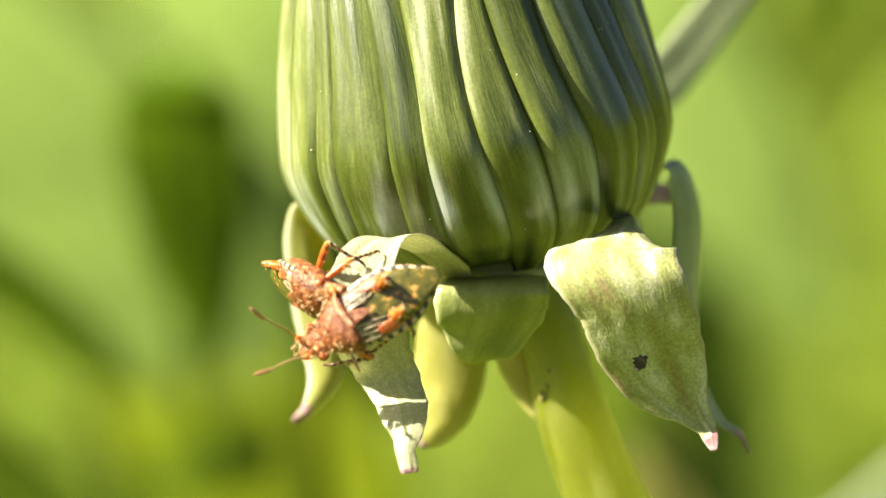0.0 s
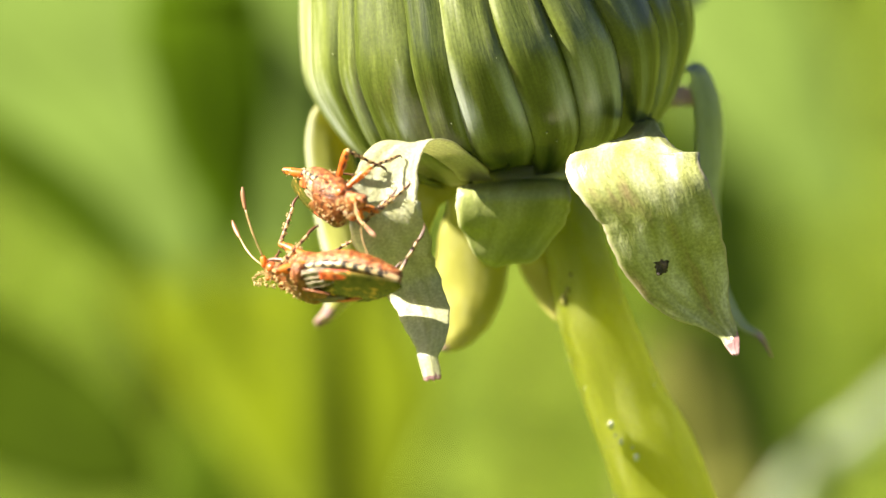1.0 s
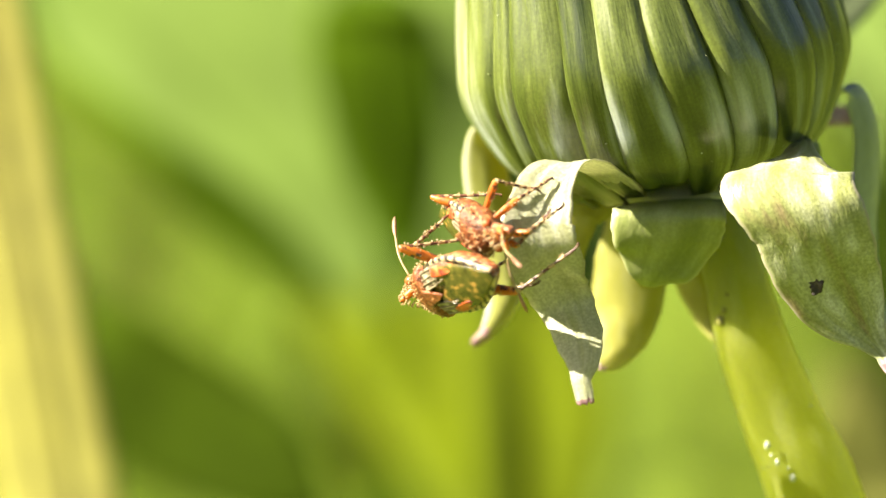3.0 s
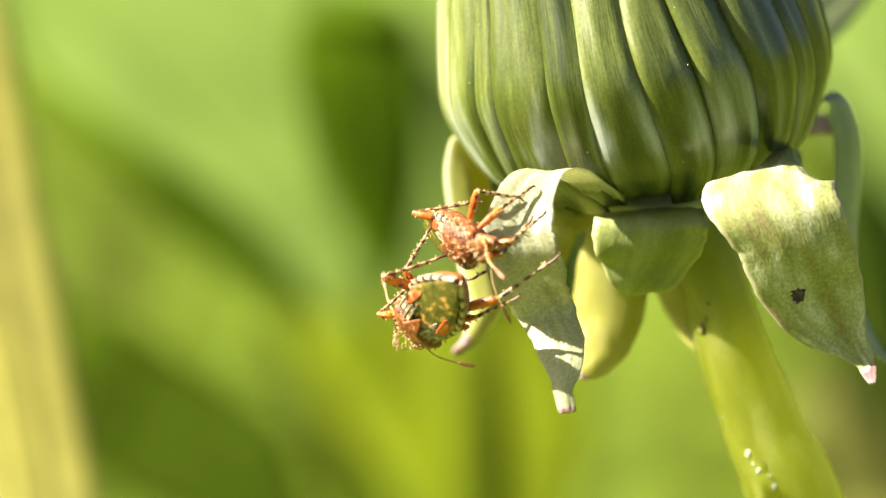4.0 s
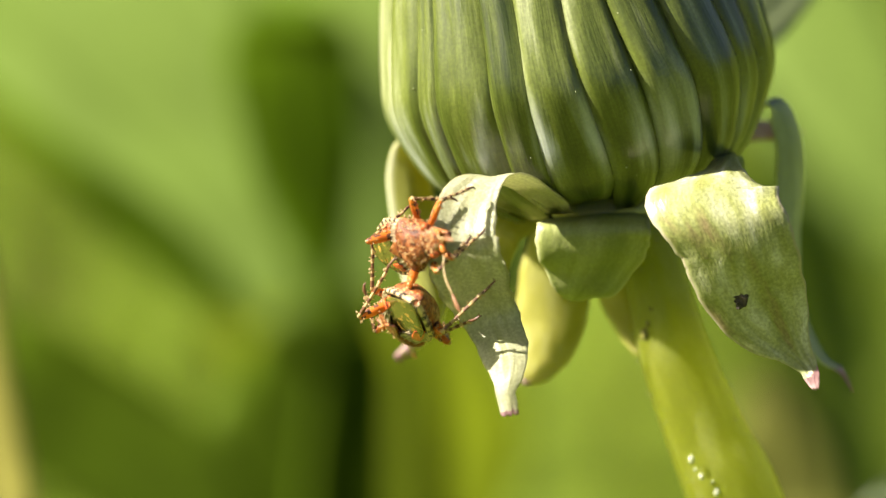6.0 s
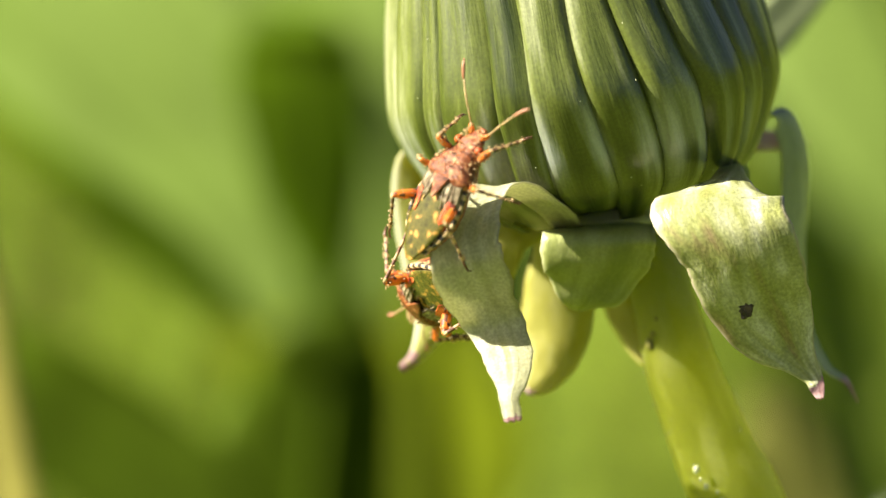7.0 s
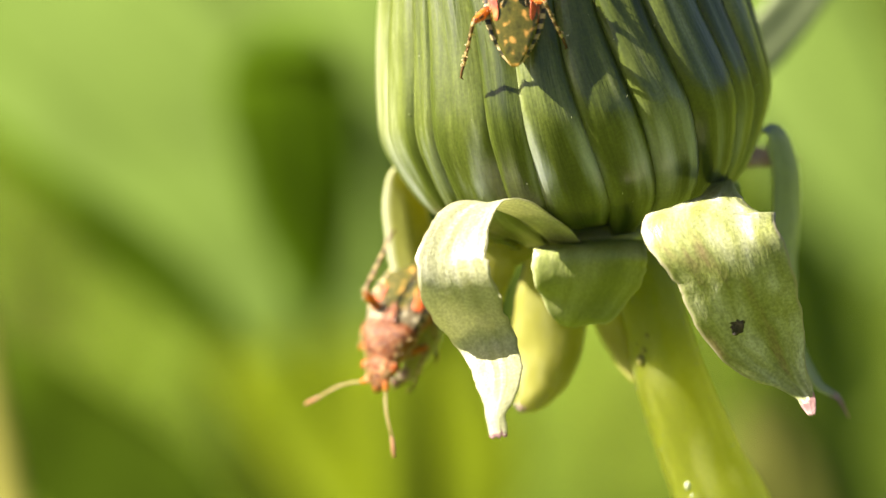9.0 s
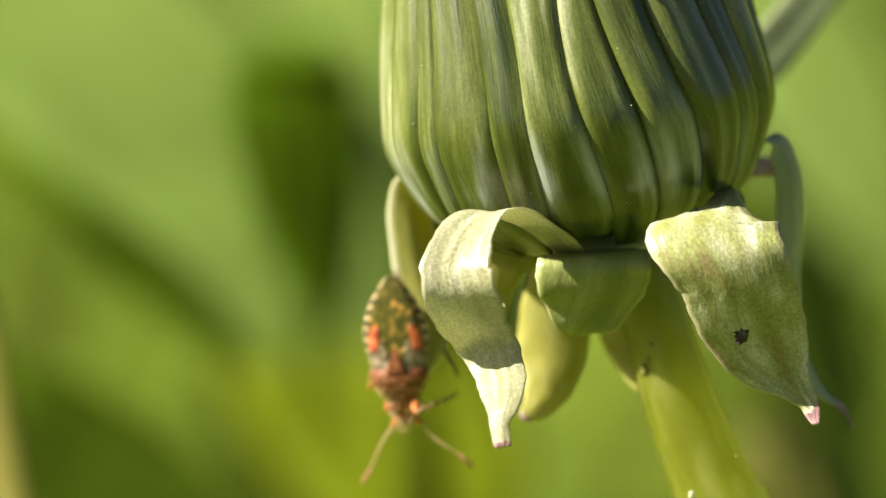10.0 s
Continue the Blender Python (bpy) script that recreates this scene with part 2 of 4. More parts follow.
def tube(points, n=24, around=14, uv_len=1.0, cap=True, ridges=0.0, mat=0, bm=None):
    """A round, tapered tube; each point: x y z radius."""
    own = bm is None
    bm = bm or bmesh.new()
    uv = bm.loops.layers.uv.verify()
    rows = glide(points, n)
    rings = []
    ref = None
    for i, r in enumerate(rows):
        p = Vector(r[:3])
        run = (Vector(rows[min(i + 1, n - 1)][:3]) - Vector(rows[max(i - 1, 0)][:3])).normalized()
        if ref is None:
            ref = run.orthogonal().normalized()
        ref = (ref - run * ref.dot(run)).normalized()
        other = run.cross(ref)
        ring = []
        for j in range(around):
            a = 2 * math.pi * j / around
            rad = max(r[3], 0.004) * (1 + ridges * math.cos(a * 7))
            ring.append(bm.verts.new(p + (ref * math.cos(a) + other * math.sin(a)) * rad))
        rings.append(ring)
    grid_faces(bm, rings, uv, lambda i, j: (j / around, i / (n - 1) * uv_len), closed=True, mat=mat)
    if cap:
        for ring in (list(reversed(rings[0])), rings[-1]):
            bm.faces.new(ring).material_index = mat
    return bm


def lump(centre, size, squash=None, seg=14, rough=0.0, bm=None, mat=0, seed=0):
    """An uneven ball stretched to size."""
    bm = bm or bmesh.new()
    made = bmesh.ops.create_uvsphere(bm, u_segments=seg, v_segments=max(6, seg // 2 + 2), radius=1.0)["verts"]
    for v in made:
        k = 1 + rough * noise.noise(v.co * 2.1 + Vector((seed, seed * 0.7, 3)))
        v.co = Vector((v.co.x * size[0] * k, v.co.y * size[1] * k, v.co.z * size[2] * k)) + Vector(centre)
    for f in {f for v in made for f in v.link_faces}:
        f.material_index = mat
    return bm


def thing(name, m, label, category, group="", kind=""):
    ob = new(name)
    ob.empty_display_size = 0.002
    ob.matrix_world = m
    return tagged(ob, label, category, group, kind)


# ---------------------------------------------------------------- the dandelion
def bud_radius(s):
    """Radius of the closed head, s units along its axis from the base."""
    return float(np.interp(s, [0, 0.35, 0.8, 1.5, 2.3, 3.2, 4.0, 4.8, 6.0, 8.0, 10.0, 13.0, 16.0, 18.5],
                           [2.4, 3.5, 4.4, 5.2, 5.7, 6.15, 6.5, 6.62, 6.52, 6.25, 5.88, 5.2, 4.2, 3.1]))


# margins of the head's bracts: degrees round the axis, low, half way and high on the head
MARGINS = [(-95, -92, -92), (-78, -72, -70), (-66, -56, -55), (-56, -48, -48), (-31, -27, -30), (-17, -15.5, -18), (9, 0, -2), (30, 17, 9),
           (50, 33.5, 24.5), (70, 55, 44.5), (84, 69, 59), (98, 84, 76), (112, 100, 95)]
MARGINS += [(114 + i * 15.1, 100 + i * 16.8, 95 + i * 17.3) for i in range(1, 11)]


def margin_at(row, s):
    """Where a margin runs at a height s: a gentle curve through its three angles."""
    k = (min(s, 10.5) - 1) / 8
    a, b, c = row
    return a * (1 - k) * (1 - 2 * k) + 4 * b * k * (1 - k) + c * k * (2 * k - 1)


def bud_bract(left, right, s0, s1, lift, seed=0):
    """One long green bract of the closed head between two margins; its right margin laps over the next one."""
    n, across = 52, 15
    bm = bmesh.new()
    uv = bm.loops.layers.uv.new("UVMap")
    rows, back = [], []
    for i in range(n):
        k = i / (n - 1)
        s = s0 + (s1 - s0) * k ** 1.15
        r = sum(bud_radius(s + d) for d in (-0.4, -0.2, 0, 0.2, 0.4)) / 5
        a0, a1 = margin_at(left, s) - 1.3, margin_at(right, s) + 1.3
        close = 1 - 0.5 * max(0, k - 0.6) / 0.4
        mid, half = (a0 + a1) / 2, (a1 - a0) / 2 * close * min(1.0, 0.72 + 5 * k)
        wide = radians(half) * r
        row, brow = [], []
        for j in range(across):
            u = 2 * j / (across - 1) - 1
            a = radians(mid + half * u + 0.7 * noise.noise((k * 4, seed, 0.5 + 0.3 * u)))
            swell = min(0.42, 0.31 * wide)
            bulge = swell * ((1 - abs(u) ** 5.0) if u < 0 else (1 - u ** 2.2)) - 0.16 * abs(u) ** 6
            bulge += 0.018 * math.cos(u * 8 + seed) + 0.035 * noise.noise((u * 1.5, k * 8, seed)) + 0.012 * noise.noise((u * 9, k * 5, seed))
            bulge += 0.04 * math.exp(-((u + 0.55 + 0.1 * math.sin(seed)) / 0.1) ** 2) * min(1, 3 * k)
            rr = r + lift + bulge * (0.6 + 0.4 * min(1, s / 2.0))
            row.append(bm.verts.new((rr * math.sin(a), -rr * math.cos(a), s)))
            brow.append(bm.verts.new(((rr - 0.12) * math.sin(a), -(rr - 0.12) * math.cos(a), s)))
        rows.append(row)
        back.append(brow)
    grid_faces(bm, rows, uv, lambda i, j: (j / (across - 1), i / (n - 1) * 6 + seed * 9))
    grid_faces(bm, [list(reversed(r)) for r in back], uv, lambda i, j: (j / (across - 1), i / (n - 1) * 6))
    for a, b in ((rows[0], back[0]), (rows[-1], back[-1]), ([r[0] for r in rows], [r[0] for r in back]),
                 ([r[-1] for r in rows], [r[-1] for r in back])):
        for j in range(len(a) - 1):
            bm.faces.new((a[j], a[j + 1], b[j + 1], b[j]))
    return bm


BUD_LEAN = pose(1.85 * U, 0, -0.9 * U, 0, -8.0, 0)


swing = []      # the arched bract, which gives under the bugs' weight


def dandelion():
    plant = thing("dandelion", STAND.copy(), "closed green dandelion head on a pale stem, outer bracts reflexed", "flower")
    # core of the head
    bm = bmesh.new()
    uv = bm.loops.layers.uv.new("UVMap")
    rings = []
    for i in range(40):
        s = i / 39 * 18.5
        r = (bud_radius(s) - 0.14) * min(1, 0.3 + i * 0.25)
        rings.append([bm.verts.new((r * math.sin(j * math.pi / 24), -r * math.cos(j * math.pi / 24), s)) for j in range(48)])
    grid_faces(bm, rings, uv, lambda i, j: (j / 3, i / 6), closed=True)
    bm.faces.new(list(reversed(rings[0])))
    bm.faces.new(rings[-1])
    head = part("flower_head", bm, M_BUD, plant, "closed green involucre")
    head.matrix_basis = BUD_LEAN
    for i in range(len(MARGINS) - 1):
        part("bract", bud_bract(MARGINS[i], MARGINS[i + 1], 0.02 + 0.2 * ((i * 7) % 3), 17 + (i % 3) * 0.6,
                                0.05 * ((i * 5) % 3), seed=i * 1.37), M_BUD, head)
    # top of the shut head: a tuft of yellow floret ends
    for i in range(26):
        a, r = i * 2.4, 0.55 * math.sqrt(i)
        part("floret", tube([(r * math.sin(a), r * math.cos(a), 16.5, 0.3), (r * 0.9 * math.sin(a), r * 0.9 * math.cos(a), 19.5, 0.28),
                             (r * 0.7 * math.sin(a), r * 0.7 * math.cos(a), 20.6, 0.08)], 6, 6), M_STRAW, head)
    specks = bmesh.new()
    rng = random.Random(21)
    for i in range(46):
        a, h = radians(rng.uniform(-75, 75)), rng.uniform(0.8, 10)
        r = bud_radius(h) + 0.30
        lump((r * math.sin(a), -r * math.cos(a), h), (rng.uniform(0.012, 0.03),) * 3, seg=6, bm=specks)
    tagged(part("dust_specks", specks, M_DROP, head, "fine pale dust specks"), kind="stuff")
    # stem
    part("stem", tube([(2.2, 0.2, 0.2, 1.6), (3.3, 0.3, -1.5, 1.15), (4.0, 0.4, -3.6, 1.12), (4.65, 0.5, -6.0, 1.28),
                       (5.75, 0.7, -8.9, 1.45), (7.15, 1.0, -12.3, 1.7), (10.5, 3, -24, 1.9), (18, 12, -60, 2.1),
                       (26, 30, -112, 2.3), (30, 38, -146, 2.4)], 90, 24, 30, ridges=0.012), M_STEM, plant)
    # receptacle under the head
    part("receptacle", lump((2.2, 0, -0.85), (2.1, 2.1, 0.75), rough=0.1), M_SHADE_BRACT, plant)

    def outer(spine, mats, label="", **k):
        return part("outer_bract", ribbon(spine, **k), mats, plant, label)

    # broad pale bract folded down over the near side
    R = outer([(6.4, -1.6, 1.15, 0.95, 0, 0.1, 0.3, 0), (6.35, -3.0, 1.02, 0.97, 0, -0.05, 0.38, 0), (6.2, -4.6, 0.68, 0.98, 0, 0.06, 0.72, 0.1),
               (6.0, -5.4, 0.46, 0.99, 0, 0.05, 1.25, 0.2), (5.88, -5.98, 0.22, 0.99, 0, 0.05, 1.85, 0.28), (5.82, -6.45, -0.18, 1, 0, 0.04, 2.34, 0.34), (6.2, -6.9, -1.1, 0.99, 0, 0.0, 2.05, 0.3),
               (6.68, -6.72, -2.1, 0.99, 0.04, 0.03, 1.95, 0.2), (7.02, -6.2, -3.07, 0.97, 0.08, 0.1, 1.89, 0.09), (7.5, -5.6, -4.0, 0.95, 0.1, 0.25, 1.68, -0.02),
               (8.1, -5.1, -4.9, 0.88, 0.1, 0.42, 1.25, -0.12), (8.65, -4.85, -5.6, 0.85, 0.05, 0.48, 0.66, -0.1), (9.12, -4.8, -6.2, 0.88, 0, 0.42, 0.35, -0.04),
               (9.27, -5.0, -6.62, 0.93, 0, 0.25, 0.26, 0), (9.36, -5.2, -6.95, 0.95, 0, 0.2, 0.13, 0)], [M_REFLEX, M_TIP],
              "pale green reflexed bract with a brown scab and pink tip", n=72, across=19, seed=3, tip_from=0.87, ragged=0.025)
    rng = random.Random(4)
    part("scab", lump((6.78, -5.9, -3.72), (0.25, 0.09, 0.33), seg=22, rough=0.9, seed=2), M_SCAB, R, "dark brown scab")
    # arched ribbon-like bract the insects climb on
    arch = outer([(0.9, -3.0, -1.0, 0.3, -0.9, 0.3, 0.6, 0), (0.35, -4.2, -0.45, 0.35, -0.88, 0.3, 0.65, 0.05), (-0.65, -5.1, 0.1, 0.5, -0.8, 0.25, 0.75, -0.05),
           (-1.55, -5.75, 0.33, 0.8, -0.55, 0.1, 0.78, -0.1), (-2.2, -6.35, 0.08, 0.95, -0.25, -0.0, 0.84, -0.18), (-2.66, -6.95, -0.55, 0.98, -0.15, 0.02, 1.02, -0.24),
           (-2.98, -7.5, -1.56, 0.99, -0.1, 0.1, 1.2, -0.3), (-2.83, -7.6, -2.35, 0.98, -0.08, 0.18, 1.25, -0.3), (-2.43, -7.0, -3.29, 0.98, -0.08, 0.19, 1.2, -0.26),
           (-2.0, -6.35, -4.05, 0.98, -0.1, 0.2, 1.04, -0.14), (-1.65, -6.4, -4.76, 0.98, -0.12, 0.16, 0.96, 0.0), (-1.44, -7.25, -5.52, 0.98, -0.15, 0.17, 0.83, 0.1),
           (-1.42, -8.1, -6.25, 0.97, -0.1, 0.2, 0.57, 0.08), (-1.52, -8.4, -6.78, 0.95, 0, 0.3, 0.36, 0.05), (-1.45, -8.6, -7.22, 0.95, 0.05, 0.3, 0.33, 0.06),
           (-1.39, -8.75, -7.6, 0.95, 0.1, 0.3, 0.3, 0)], [M_PALE, M_TIP],
          "pale bract arched over and hanging down", n=80, across=17, seed=8, tip_from=0.95, ragged=0.05)
    swing.append(arch)
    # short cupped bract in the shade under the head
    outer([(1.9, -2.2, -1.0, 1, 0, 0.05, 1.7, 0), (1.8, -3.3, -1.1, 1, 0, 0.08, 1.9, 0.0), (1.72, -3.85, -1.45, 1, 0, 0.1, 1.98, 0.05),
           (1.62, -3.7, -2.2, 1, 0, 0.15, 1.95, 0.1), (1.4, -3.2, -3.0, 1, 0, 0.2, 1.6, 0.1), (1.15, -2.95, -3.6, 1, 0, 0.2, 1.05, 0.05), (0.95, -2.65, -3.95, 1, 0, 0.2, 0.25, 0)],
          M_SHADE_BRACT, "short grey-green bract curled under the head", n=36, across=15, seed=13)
    # yellow, sun-lit bract behind
    outer([(0.8, 1.6, -1.2, 1, 0, 0, 1.2, 0), (0.45, 2.2, -3.0, 1, 0.1, 0, 1.3, 0.3), (0.25, 2.4, -4.5, 1, 0.1, -0.1, 1.28, 0.35),
           (0.05, 2.3, -5.65, 1, 0.1, -0.2, 1.05, 0.3), (-0.3, 2.1, -6.5, 1, 0.1, -0.4, 0.6, 0.1), (-0.85, 1.9, -6.95, 1, 0.1, -0.5, 0.2, 0)], [M_YELLOW, M_TIP],
          "yellow-green bract with light through it", seed=17, tip_from=0.93)
    outer([(2.6, 1.5, -1.4, 1, 0, 0.3, 0.9, 0), (2.5, 2.3, -3.2, 1, 0, 0.3, 0.85, 0.2), (2.9, 2.4, -4.9, 0.9, 0, 0.4, 0.5, 0.1),
           (3.3, 2.2, -6.0, 0.9, 0, 0.4, 0.1, 0)], M_YELLOW, "small brownish yellow bract beside the stem", seed=19)
    # shaded bracts in the gap under the head
    outer([(-0.8, 0.0, -0.4, 1, 0.3, 0, 1.2, 0), (-1.8, -0.3, -1.2, 1, 0.2, 0, 1.2, 0.1), (-2.0, -0.4, -2.6, 1, 0.2, 0, 0.9, 0.1),
           (-1.7, -0.3, -4.0, 1, 0.2, 0.2, 0.2, 0)], M_YELLOW, "yellowish bract shaded under the head", n=24, seed=47)
    # long hanging bract at the far side, edge-on
    outer([(-2.6, 2.2, 0.3, 0.9, 0.3, 0, 1.1, 0), (-4.2, 2.2, 1.4, 0.75, 0.5, 0.1, 1.0, 0.1), (-4.75, 2.3, 0.7, 0.8, 0.5, 0, 0.9, 0.25),
           (-4.53, 2.4, -1.2, 0.85, 0.4, 0, 0.95, 0.3), (-4.23, 2.4, -3.2, 0.9, 0.3, 0, 0.85, 0.3), (-4.2, 2.2, -4.5, 0.9, 0.2, 0.1, 0.62, 0.2),
           (-4.7, 2.0, -5.6, 0.7, 0.2, -0.6, 0.3, 0.1), (-5.3, 2.0, -6.15, 0.5, 0.2, -0.8, 0.14, 0)], [M_HANG, M_TIP],
          "long yellow-green bract hanging behind with a pink tip", n=44, seed=23, tip_from=0.86)
    # looped narrow bract
    outer([(6.4, 1.0, 1.6, 0.3, 0.9, 0, 0.6, 0), (7.5, 1.2, 2.75, 0.5, 0.8, 0.1, 0.65, 0.05), (8.25, 1.3, 2.85, 0.6, 0.75, 0.2, 0.68, 0.1),
           (8.75, 1.4, 1.7, 0.65, 0.7, 0, 0.72, 0.15), (8.82, 1.4, 0.0, 0.65, 0.7, 0, 0.75, 0.15), (8.7, 1.2, -2.0, 0.65, 0.7, 0, 0.7, 0.15),
           (9.0, 0.6, -4.4, 0.6, 0.7, 0, 0.5, 0.1), (9.75, 0.2, -6.0, 0.5, 0.8, 0.3, 0.28, 0), (10.45, 0.0, -6.5, 0.4, 0.8, 0.4, 0.17, 0),
           (10.85, 0.0, -7.2, 0.6, 0.8, 0.2, 0.05, 0)], [M_BLUE, M_TIP],
          "narrow bluish-green bract looped over and hanging", n=56, seed=29, tip_from=0.82)
    outer([(5.8, 3.5, 1.9, 0.2, 0.5, 0.8, 0.5, 0), (7.4, 5.0, 2.05, 0.1, 0.4, 0.9, 0.42, 0), (8.4, 6.0, 2.0, 0.1, 0.3, 0.9, 0.3, 0),
           (9.3, 6.6, 1.95, 0.1, 0.3, 0.9, 0.06, 0)], M_TIP, "pale pink bract tip behind the head", seed=31)
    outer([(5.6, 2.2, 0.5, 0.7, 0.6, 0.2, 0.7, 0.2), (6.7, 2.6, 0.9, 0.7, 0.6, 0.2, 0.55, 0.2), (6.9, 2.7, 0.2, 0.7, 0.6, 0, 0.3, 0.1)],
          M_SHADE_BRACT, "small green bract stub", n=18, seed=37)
    # bract that still stands out and up
    outer([(4.0, 4.0, 1.0, 0.6, 0.4, -0.6, 0.7, 0), (6.8, 13.0, 4.7, 0.78, 0.1, -0.6, 0.87, 0.05), (8.7, 15.6, 6.8, 0.78, 0.1, -0.6, 0.93, 0.08),
           (10.6, 16.8, 9.2, 0.78, 0.1, -0.6, 0.83, 0.08), (12.9, 17.4, 11.6, 0.75, 0.3, -0.6, 0.42, 0.1), (14.4, 17.7, 13.0, 0.75, 0.3, -0.6, 0.08, 0)],
          M_GREY, "grey-green bract standing out behind the head", seed=41)
    # beads of milky sap and fine hairs on the stem
    for x, z, r in ((5.15, -9.6, 0.11), (5.5, -10.2, 0.08), (6.05, -10.75, 0.1), (5.3, -9.95, 0.05), (5.9, -10.4, 0.05)):
        part("sap_drop", lump((x, -1.0 + 0.35 * abs(x - 5.4), z), (r, r * 0.7, r * 1.5), seg=10, rough=0.2), M_DROP, plant, "milky sap drop")
    for x, y, z, r in ((3.52, -0.45, -5.2, 0.15), (3.62, -0.6, -4.85, 0.09), (3.75, -0.6, -4.3, 0.06)):
        part("blemish", lump((x, y, z), (r, 0.06, r * 1.3), seg=12, rough=0.9, seed=z), M_BLEMISH, plant, "small brown blemish")
    hairs = bmesh.new()
    for i in range(60):
        z = -4.5 - rng.random() * 8.5
        k = np.interp(-z, [3.6, 6.0, 8.9, 12.3], [4.0, 4.65, 5.75, 7.15])
        r = np.interp(-z, [3.6, 6.0, 8.9, 12.3], [1.12, 1.28, 1.45, 1.7])
        a = rng.uniform(-0.9, 0.9) + (0 if rng.random() < 0.75 else math.pi)
        d = Vector((math.cos(a), math.sin(a) * 0.9, rng.uniform(-0.8, 0.4)))
        p = Vector((k + math.cos(a) * r * 0.97, 0.6 + math.sin(a) * r * 0.97, z))
        q = p + d * rng.uniform(0.15, 0.4)
        tube([(*p, 0.02), (*((p + q) / 2 + Vector((0.03, 0, 0.03))), 0.016), (*q, 0.006)], 4, 4, bm=hairs)
    tagged(part("stem_hairs", hairs, M_REFLEX, plant), kind="stuff")
    return plant


# ---------------------------------------------------------------- meadow behind
def height_of_ground(x, y):
    return 0.012 * noise.noise((x * 2.1, y * 2.1, 0)) + 0.03 * noise.noise((x * 0.35, y * 0.35, 4))


def ground():
    bm = bmesh.new()
    uv = bm.loops.layers.uv.new("UVMap")
    xs = [math.copysign(abs(i) ** 3.2 * 0.0009, i) for i in range(-48, 49)]
    rows = [[bm.verts.new((x / U, y / U, (height_of_ground(x, y) if x * x + y * y < 400 else 0) / U)) for x in xs] for y in xs]
    grid_faces(bm, rows, uv, lambda i, j: (i, j))
    ob = part("ground", bm, M_GROUND)
    tagged(ob, "sunlit meadow ground with short green growth", "ground", kind="structure")


def blade(bm, root, way, length, width, droop, rng):
    """One grass blade of five rungs, in metres."""
    side = Vector((-way.y, way.x, 0)).normalized() if way.xy.length > 1e-4 else Vector((1, 0, 0))
    last = None
    p, d = root.copy(), way.normalized()
    for i in range(5):
        k = i / 4
        w = width * (1 - k) ** 0.6 * 0.5 + 0.0002
        pair = (bm.verts.new((p - side * w) / U), bm.verts.new((p + side * w) / U))
        if last:
            bm.faces.new((last[0], last[1], pair[1], pair[0]))
        last = pair
        p = p + d * length / 4
        d = (d + Vector((way.x, way.y, -1)) * droop).normalized()


def meadow():
    rng = random.Random(11)
    bm = bmesh.new()
    for i in range(13000):
        if i < 6000:
            y = rng.uniform(0.28, 2.4)
            x = rng.uniform(-0.35, 0.35) * (0.5 + y)
        else:
            d, q = 1.6 * math.sqrt(rng.random()), rng.random() * 6.283
            x, y = d * math.cos(q), d * math.sin(q)
            if d < 0.05 or (0 < y < 0.28 and abs(x) < 0.12):
                continue
        if noise.noise((x * 3.0, y * 3.0, 9)) < -0.25:
            continue
        a = rng.random() * 6.283
        way = Vector((math.cos(a) * 0.45, math.sin(a) * 0.45, 1))
        blade(bm, Vector((x, y, height_of_ground(x, y) - 0.004)), way, rng.uniform(0.03, 0.085), rng.uniform(0.003, 0.007), rng.uniform(0.1, 0.35), rng)
    ob = part("meadow_grass", bm, M_GRASS)
    tagged(ob, "short sunlit meadow grass, out of focus", "grass", kind="stuff")


# ---------------------------------------------------------------- the two bugs
M_BUG = surface("bug_orange", [(0.05, 0.014, 0.005), (0.18, 0.046, 0.01), (0.3, 0.094, 0.018), (0.52, 0.31, 0.14)], (5200, 5200, 5200), 3, 0.36, 0.0, None, 0.9, 3.0, vary=0.6)
M_PRONOTUM = surface("bug_rust", [(0.025, 0.007, 0.004), (0.125, 0.034, 0.008), (0.2, 0.06, 0.015), (0.36, 0.19, 0.085)], (4600, 4600, 4600), 3, 0.38, 0.0, None, 0.9, 3.0, vary=0.6, spec=0.35)
M_LEG = surface("bug_leg", [(0.34, 0.07, 0.01), (0.52, 0.15, 0.018), (0.6, 0.25, 0.05)], (2600, 2600, 2600), 3, 0.38, 0.3, (0.95, 0.4, 0.04), 0.3, 4)
M_LEG_DARK = surface("bug_leg_dark", [(0.06, 0.02, 0.01), (0.13, 0.05, 0.02)], (2600, 2600, 2600), 3, 0.45)
M_SHIN = surface("bug_shin_pale", [(0.36, 0.24, 0.1), (0.5, 0.36, 0.18)], (2600, 2600, 2600), 3, 0.45, 0.2, (0.7, 0.5, 0.2))
M_WING = surface("bug_wing_glassy", [(0.035, 0.022, 0.012), (0.11, 0.08, 0.045), (0.22, 0.18, 0.11), (0.42, 0.37, 0.26)], (3600, 3600, 3600), 2, 0.36, 0.0, None, 0.4, 5, spec=0.35)
M_RED = surface("bug_red", [(0.05, 0.012, 0.008), (0.34, 0.045, 0.012), (0.5, 0.1, 0.02), (0.55, 0.22, 0.08)], (2600, 2600, 2600), 3, 0.4, bump=0.5)
M_MEMBRANE = surface("bug_membrane", [(0.035, 0.032, 0.006), (0.062, 0.058, 0.010), (0.085, 0.07, 0.012), (0.42, 0.22, 0.05)], (3300, 2700, 3300), 1.8, 0.22,
                     bump=0.12, spec=0.5)
M_RIM_DARK = surface("bug_rim_dark", [(0.015, 0.012, 0.01), (0.04, 0.03, 0.02)], (2000, 2000, 2000), 3, 0.4)
